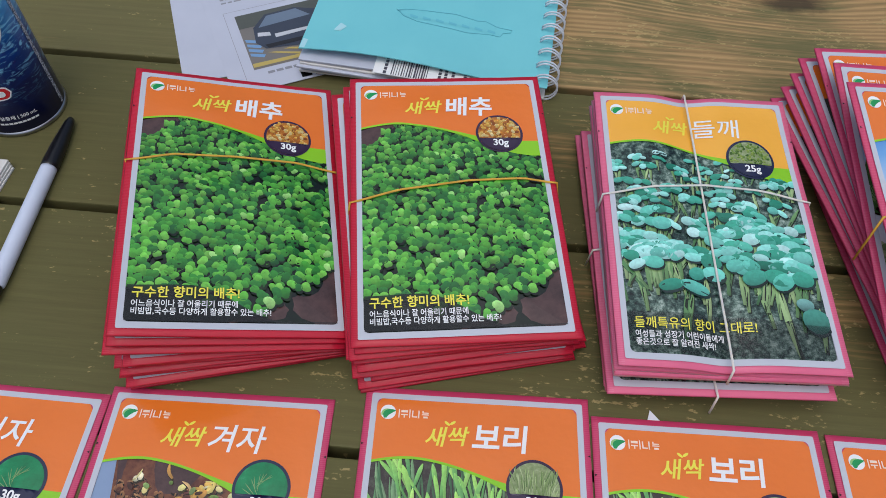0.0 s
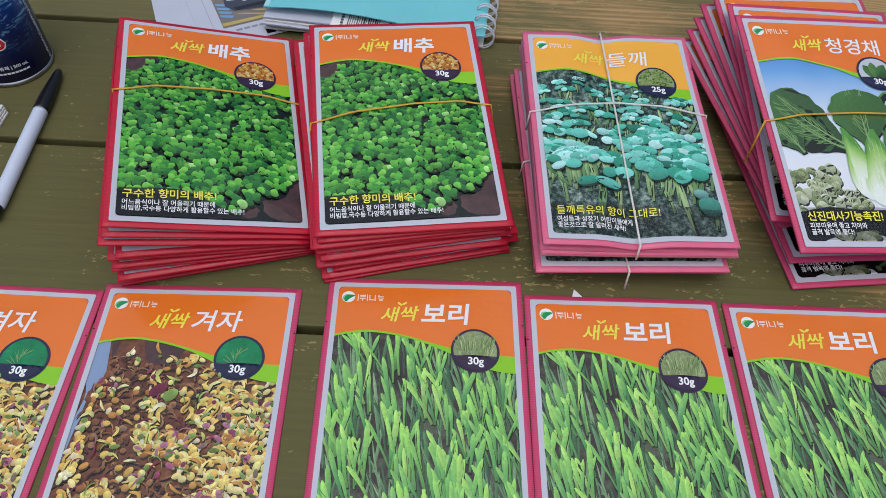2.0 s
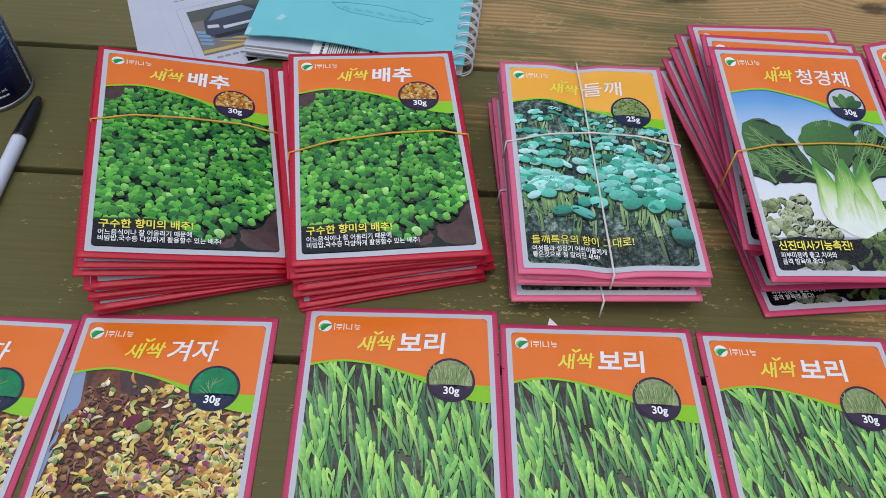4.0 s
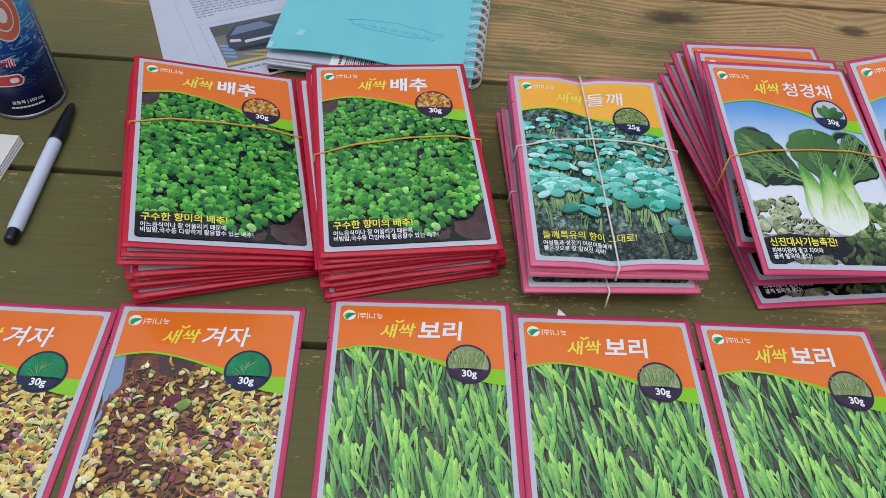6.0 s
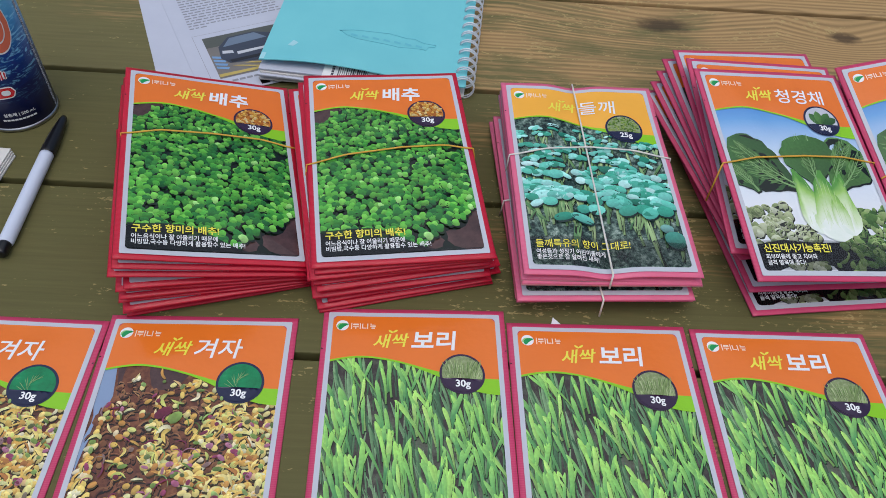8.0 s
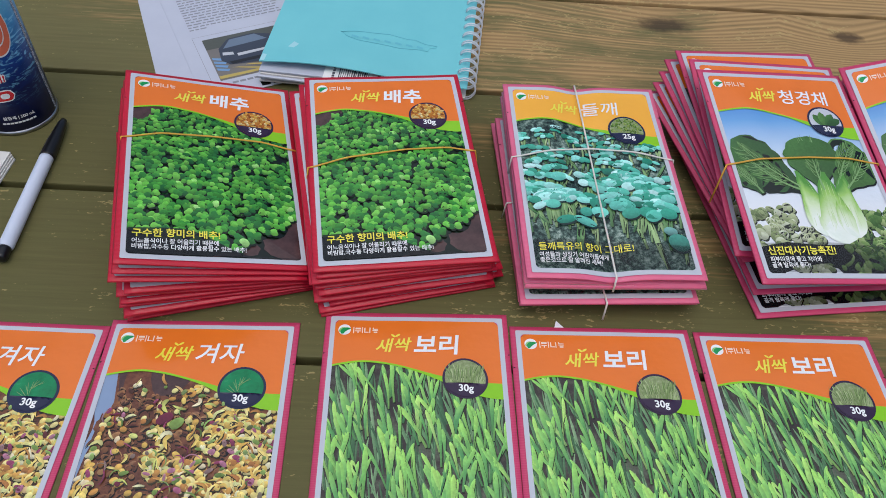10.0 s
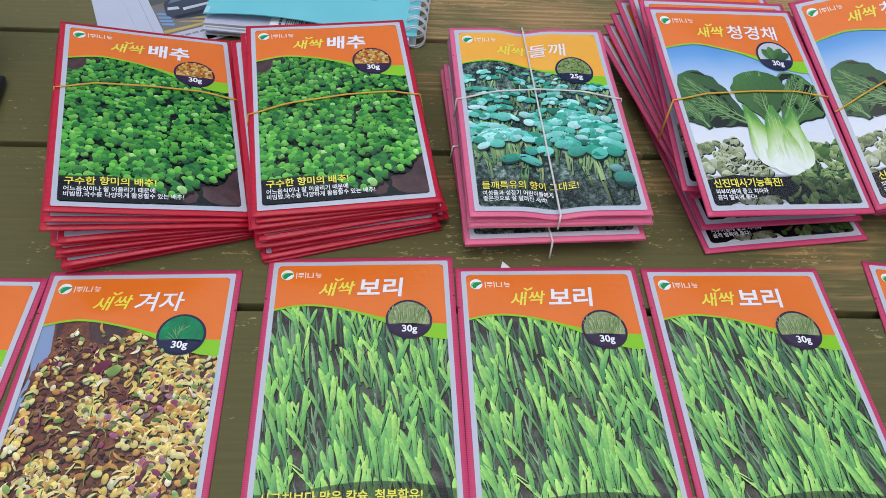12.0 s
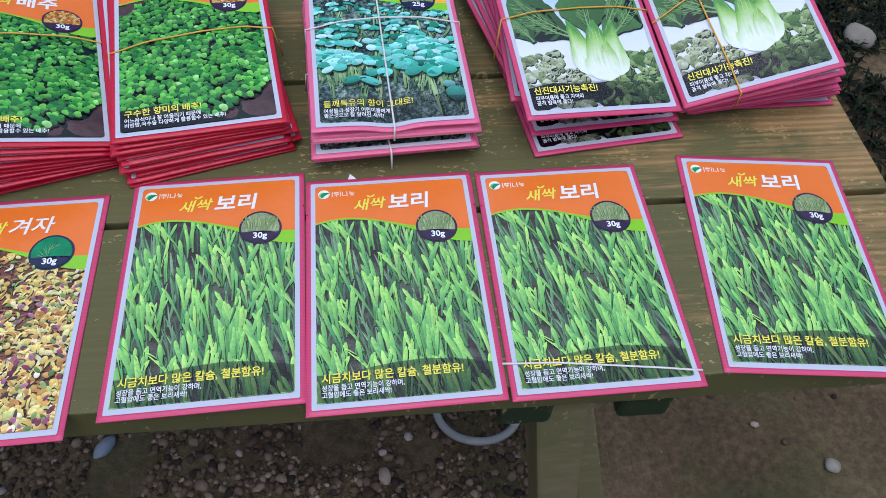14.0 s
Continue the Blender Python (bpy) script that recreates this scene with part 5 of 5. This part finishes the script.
v, f = lathe([(0.0, 0.0), (0.0038, 0.0), (0.0046, 0.001), (0.0049, 0.003), (0.0050, 0.010), (0.0050, 0.0117), (0.0, 0.0119)], 28)
link_mesh("end_plug", v, f, M_PENBLACK, pen, "black end plug")
v, f = lathe([(0.0, 0.1185), (0.0063, 0.1186), (0.0066, 0.1195), (0.0066, 0.122), (0.0060, 0.140), (0.0038, 0.166), (0.0026, 0.171), (0.0, 0.172)], 28)
link_mesh("cap", v, f, M_PENBLACK, pen, "glossy black tapered cap")

# ---- white note pad ----
M_PAPER = Mat("white_paper", 0.75, spec=0.2)
M_PAPER.color(M_PAPER.mix(M_PAPER.noise(M_PAPER.coord("Object"), 25, 4), S(182, 187, 203), S(198, 202, 216)))
M_PAPER2 = Mat("cream_paper", 0.75, spec=0.2)
M_PAPER2.color(M_PAPER2.mix(M_PAPER2.noise(M_PAPER2.coord("Object"), 25, 4), S(206, 204, 200), S(226, 224, 220)))
pad = new("note_pad")
pad.matrix_world = pose(-0.302, 0.157, TOP, 0, 0, -3)
tagged(pad, "small white note pad lying beside the can", "note pad")
for k in range(4):
    part("page_block", box(0.085, 0.10, 0.0019, pose(-0.0425 - 0.0006 * k, -0.05 + 0.0004 * k, 0.001 + 0.002 * k, 0, 0, 0.3 * k), 0.0004), M_PAPER2, pad)

# ---- printed sheets ----
M_INKGREY = Mat("grey_print", 0.7)
M_INKGREY.color(S(140, 142, 152))
M_PRINT = {n: film("sheet_" + n, c, 0.12) for n, c in dict(road=S(120, 116, 112), car=S(58, 66, 82), glass=S(108, 124, 144), yellow=S(188, 168, 92), blue=S(120, 158, 200),
                                                          pale=S(196, 200, 206), trees=S(84, 88, 82), dark=S(30, 32, 38)).items()}
for mm in M_PRINT.values():
    mm.b.inputs["Roughness"].default_value = 0.6


def sheet(m, label, thick):
    ob = new("paper_sheet")
    ob.matrix_world = m
    tagged(ob, label, "paper")
    part("leaf", box(0.21, 0.297, thick, pose(0.105, 0.11, thick / 2)), M_PAPER, ob)
    return ob


def flat_print(name, pts, material, parent, z):
    return link_mesh(name, [(x, y, z) for x, y in pts], [tuple(range(len(pts)))], material, parent, smooth=False)


sheet(pose(-0.2138, 0.297, TOP + 0.0003, 0, 0, 22.5), "plain white paper sheet under a printed sheet", 0.0006)
page = sheet(pose(-0.1706, 0.285, TOP + 0.0012, 0, 0, 27), "printed white sheet with a car photo under a notebook", 0.0006)
zp = 0.0008
for k in range(16):
    y = 0.084 + 0.0052 * k
    x = 0.016
    stop = 0.036 if k == 0 else 0.118
    while x < stop:
        w = rng.uniform(0.003, 0.0085)
        flat_print("text_bar", [(x, y), (x + w, y), (x + w, y + 0.0021), (x, y + 0.0021)], M_INKGREY, page, zp)
        x += w + 0.0017
flat_print("photo_rule", [(0.0145, -0.03), (0.0149, -0.03), (0.0149, 0.0705), (0.0145, 0.0705)], M_INKGREY, page, zp)
flat_print("photo_rule", [(0.0145, 0.0701), (0.13, 0.0701), (0.13, 0.0705), (0.0145, 0.0705)], M_INKGREY, page, zp)
def photo_print(name, pts, material, parent, z):
    """A piece of the car photo, set on the page 1.2 times as large."""
    return flat_print(name, [(0.0235 + (x - 0.0195) * 1.16, 0.0625 + (y - 0.063) * 1.28) for x, y in pts], material, parent, z)


photo = photo_print("car_photo", [(0.0195, 0.004), (0.115, 0.004), (0.115, 0.063), (0.0195, 0.063)], M_PRINT["road"], page, zp)
photo_print("photo_hedge", [(0.0195, 0.048), (0.115, 0.048), (0.115, 0.063), (0.0195, 0.063)], M_PRINT["trees"], photo, zp + 0.0002)
photo_print("photo_car", [(0.028, 0.030), (0.034, 0.022), (0.060, 0.018), (0.083, 0.021), (0.088, 0.036), (0.082, 0.052), (0.066, 0.059), (0.042, 0.058), (0.030, 0.046)], M_PRINT["car"], photo, zp + 0.0004)
photo_print("photo_windscreen", [(0.034, 0.045), (0.076, 0.047), (0.067, 0.057), (0.043, 0.056)], M_PRINT["glass"], photo, zp + 0.0006)
photo_print("photo_grille", [(0.044, 0.031), (0.072, 0.032), (0.072, 0.035), (0.044, 0.035)], M_PRINT["pale"], photo, zp + 0.0006)
photo_print("photo_bumper", [(0.036, 0.022), (0.078, 0.022), (0.080, 0.026), (0.034, 0.026)], M_PRINT["dark"], photo, zp + 0.0006)
photo_print("photo_lamp", [(0.031, 0.036), (0.041, 0.034), (0.041, 0.038), (0.032, 0.040)], M_PRINT["pale"], photo, zp + 0.0006)
for k in range(4):
    photo_print("photo_stripe", [(0.021, 0.018 + 0.005 * k), (0.030, 0.014 + 0.005 * k), (0.032, 0.0165 + 0.005 * k), (0.021, 0.021 + 0.005 * k)], M_PRINT["blue"], photo, zp + 0.0002)
for pts in ([(0.020, 0.006), (0.060, 0.006), (0.060, 0.009), (0.020, 0.010)], [(0.034, 0.018), (0.040, 0.017), (0.074, 0.005), (0.066, 0.005)], [(0.046, 0.018), (0.052, 0.018), (0.090, 0.006), (0.082, 0.006)]):
    photo_print("photo_line", pts, M_PRINT["yellow"], photo, zp + 0.0003)
for k in range(9):
    flat_print("caption_bar", [(0.034 + 0.0075 * k, -0.0215), (0.040 + 0.0075 * k, -0.0215), (0.040 + 0.0075 * k, -0.0183), (0.034 + 0.0075 * k, -0.0183)], M_INKGREY, page, zp)
for k in range(2):
    flat_print("headline_bar", [(0.060 + 0.012 * k, -0.036), (0.069 + 0.012 * k, -0.036), (0.069 + 0.012 * k, -0.027), (0.060 + 0.012 * k, -0.027)], M_BLACK, page, zp)

# ---- ring-bound notebook ----
M_CYAN = Mat("turquoise_cover", 0.42, spec=0.3)
M_CYAN.color(M_CYAN.mix(M_CYAN.noise(M_CYAN.coord("Object"), 18, 5), S(116, 194, 204), S(132, 208, 214)))
M_CYAN.bump(M_CYAN.noise(M_CYAN.coord("Object"), 500, 2), 0.05, 0.0004)
M_WIRE = Mat("white_wire", 0.35, spec=0.5)
M_WIRE.color(M_WIRE.mix(M_WIRE.noise(M_WIRE.coord("Object"), 60, 2), S(196, 200, 210), S(222, 226, 232)))
M_SCUFF = Mat("scuffed_paper", 0.7).color(S(172, 216, 224))
M_SCRAWL = Mat("faint_ink", 0.5).color(S(106, 188, 203))
notebook = new("notebook")
notebook.matrix_world = pose(-0.106, 0.288, TOP + 0.0022, 0, 0, -4.5)
tagged(notebook, "turquoise ring-bound notebook with bent cover on papers", "notebook")
NW, ND = 0.212, 0.26


def bent_sheet(name, x0, x1, y0, y1, height, thick, material, parent, label="", nx=36, ny=20):
    verts, faces = [], []
    for s in (1, 0):
        for j in range(ny + 1):
            for i in range(nx + 1):
                x, y = x0 + (x1 - x0) * i / nx, y0 + (y1 - y0) * j / ny
                verts.append((x, y, height(x, y) + thick * s))
    n = (nx + 1) * (ny + 1)
    for j in range(ny):
        for i in range(nx):
            k = j * (nx + 1) + i
            q = (k, k + 1, k + nx + 2, k + nx + 1)
            faces += [q, tuple(n + a for a in q[::-1])]
    rim = list(range(nx + 1)) + [j * (nx + 1) + nx for j in range(1, ny + 1)] + [ny * (nx + 1) + i for i in range(nx - 1, -1, -1)] + [j * (nx + 1) for j in range(ny - 1, 0, -1)]
    faces += [(b, a, n + a, n + b) for a, b in zip(rim, rim[1:] + rim[:1])]
    return link_mesh(name, verts, faces, material, parent, label, smooth=False)


bent_sheet("back_cover", 0, NW, 0.004, ND, lambda x, y: 0.0, 0.0012, M_PAPER2, notebook, "grey-white back board")
for k in range(6):
    lift = lambda x, y, k=k: 0.0016 + 0.0026 * k * (1 - 0.45 * smooth01(x / NW)) + 0.0012 * math.sin(x * 16 + k)
    bent_sheet("page_block", 0.001 + rng.uniform(0, 0.003), NW - 0.006, -0.005 + rng.uniform(-0.002, 0.003), ND - 0.004, lift, 0.0015, M_PAPER if k % 2 else M_PAPER2, notebook)
cover_z = lambda x, y: 0.0205 - 0.0085 * smooth01((x - 0.02) / 0.19) + 0.0045 * math.sin(math.pi * min(1, max(0, x / 0.16))) * max(0.0, 1 - y / 0.12)
cover = bent_sheet("cover", 0.002, NW + 0.001, 0.004, ND, cover_z, 0.0010, M_CYAN, notebook, "bent turquoise card cover")
label_z = lambda x, y: 0.0186 - 0.0075 * smooth01(x / NW)
tag = bent_sheet("address_label", 0.068, 0.196, -0.0085, 0.03, label_z, 0.0003, M_INKWHITE, notebook, "white label with barcode")
M_BARBLACK = Mat("label_print", 0.6).color(S(72, 70, 82))
for k in range(15):
    x = 0.083 + 0.0021 * k
    w = rng.choice((0.0006, 0.001, 0.0014))
    z = label_z(x, 0) + 0.0006
    link_mesh("barcode_bar", [(x, -0.008, z), (x + w, -0.008, z), (x + w, 0.02, z), (x, 0.02, z)], [(0, 1, 2, 3)], M_BARBLACK, tag, smooth=False)
for x in (0.0765, 0.122, 0.127, 0.133, 0.143, 0.148, 0.153):
    for k in range(5):
        z, y = label_z(x, 0) + 0.0006, -0.0078 + 0.0044 * k
        link_mesh("label_bar", [(x, y, z), (x + 0.0026, y, z), (x + 0.0026, y + 0.0034, z), (x, y + 0.0034, z)], [(0, 1, 2, 3)], M_BARBLACK, tag, smooth=False)
for k in range(15):
    for twin in (0.0, 0.0034):
        y = 0.008 + 0.0165 * k + twin
        pts = [(NW - 0.001 + 0.0105 * math.cos(a), y + 0.0026 * math.sin(a * 0.5), 0.0085 + 0.0105 * math.sin(a)) for a in [radians(150 - 300 * i / 18) for i in range(19)]]
        v, f = tube(pts, 0.0008, 7)
        link_mesh("ring", v, f, M_WIRE, notebook)
zc = lambda x, y: cover_z(x, y) + 0.0013
link_mesh("scuff", [(x, y, zc(x, y) + 0.0002) for x, y in ((0.026, 0.030), (0.032, 0.029), (0.036, 0.036), (0.030, 0.040))], [(0, 1, 2, 3)], M_SCUFF, cover, smooth=False)
link_mesh("corner_scuff", [(x, y, zc(x, y) + 0.0002) for x, y in ((0.0025, 0.0045), (0.007, 0.0045), (0.0075, 0.015), (0.003, 0.016))], [(0, 1, 2, 3)], M_SCUFF, cover, smooth=False)
loop = [(0.125 + 0.05 * math.cos(a / 20 * 6.283) + 0.004 * math.sin(a * 1.9), 0.066 + 0.010 * math.sin(a / 20 * 6.283) + 0.0015 * math.sin(a * 2.7)) for a in range(20)]
v, f = tube([(x, y, zc(x, y)) for x, y in loop], 0.00035, 5, True)
link_mesh("pen_loop", v, f, M_SCRAWL, cover, "faint pen loop")
for k in range(7):
    x = 0.086 + 0.0115 * k
    link_mesh("scrawl_bar", [(a, b, zc(a, b) + 0.0002) for a, b in ((x, 0.062), (x + 0.007, 0.061), (x + 0.007, 0.064), (x, 0.0655))], [(0, 1, 2, 3)], M_SCRAWL, cover, smooth=False)

# ---- torn scrap of paper ----
M_SCRAP = Mat("scrap_paper", 0.7).color(S(226, 228, 236))
tagged(link_mesh("paper_scrap", [(0.1765, 0.0045, TOP + 0.001), (0.172, -0.012, TOP + 0.0006), (0.190, -0.010, TOP + 0.0006), (0.1765, 0.0045, TOP + 0.0004), (0.172, -0.012, TOP + 0.0002), (0.190, -0.010, TOP + 0.0002)],
                 [(0, 1, 2), (5, 4, 3), (0, 3, 4, 1), (1, 4, 5, 2), (2, 5, 3, 0)], M_SCRAP, smooth=False), "small white paper scrap under a packet", "paper scrap")
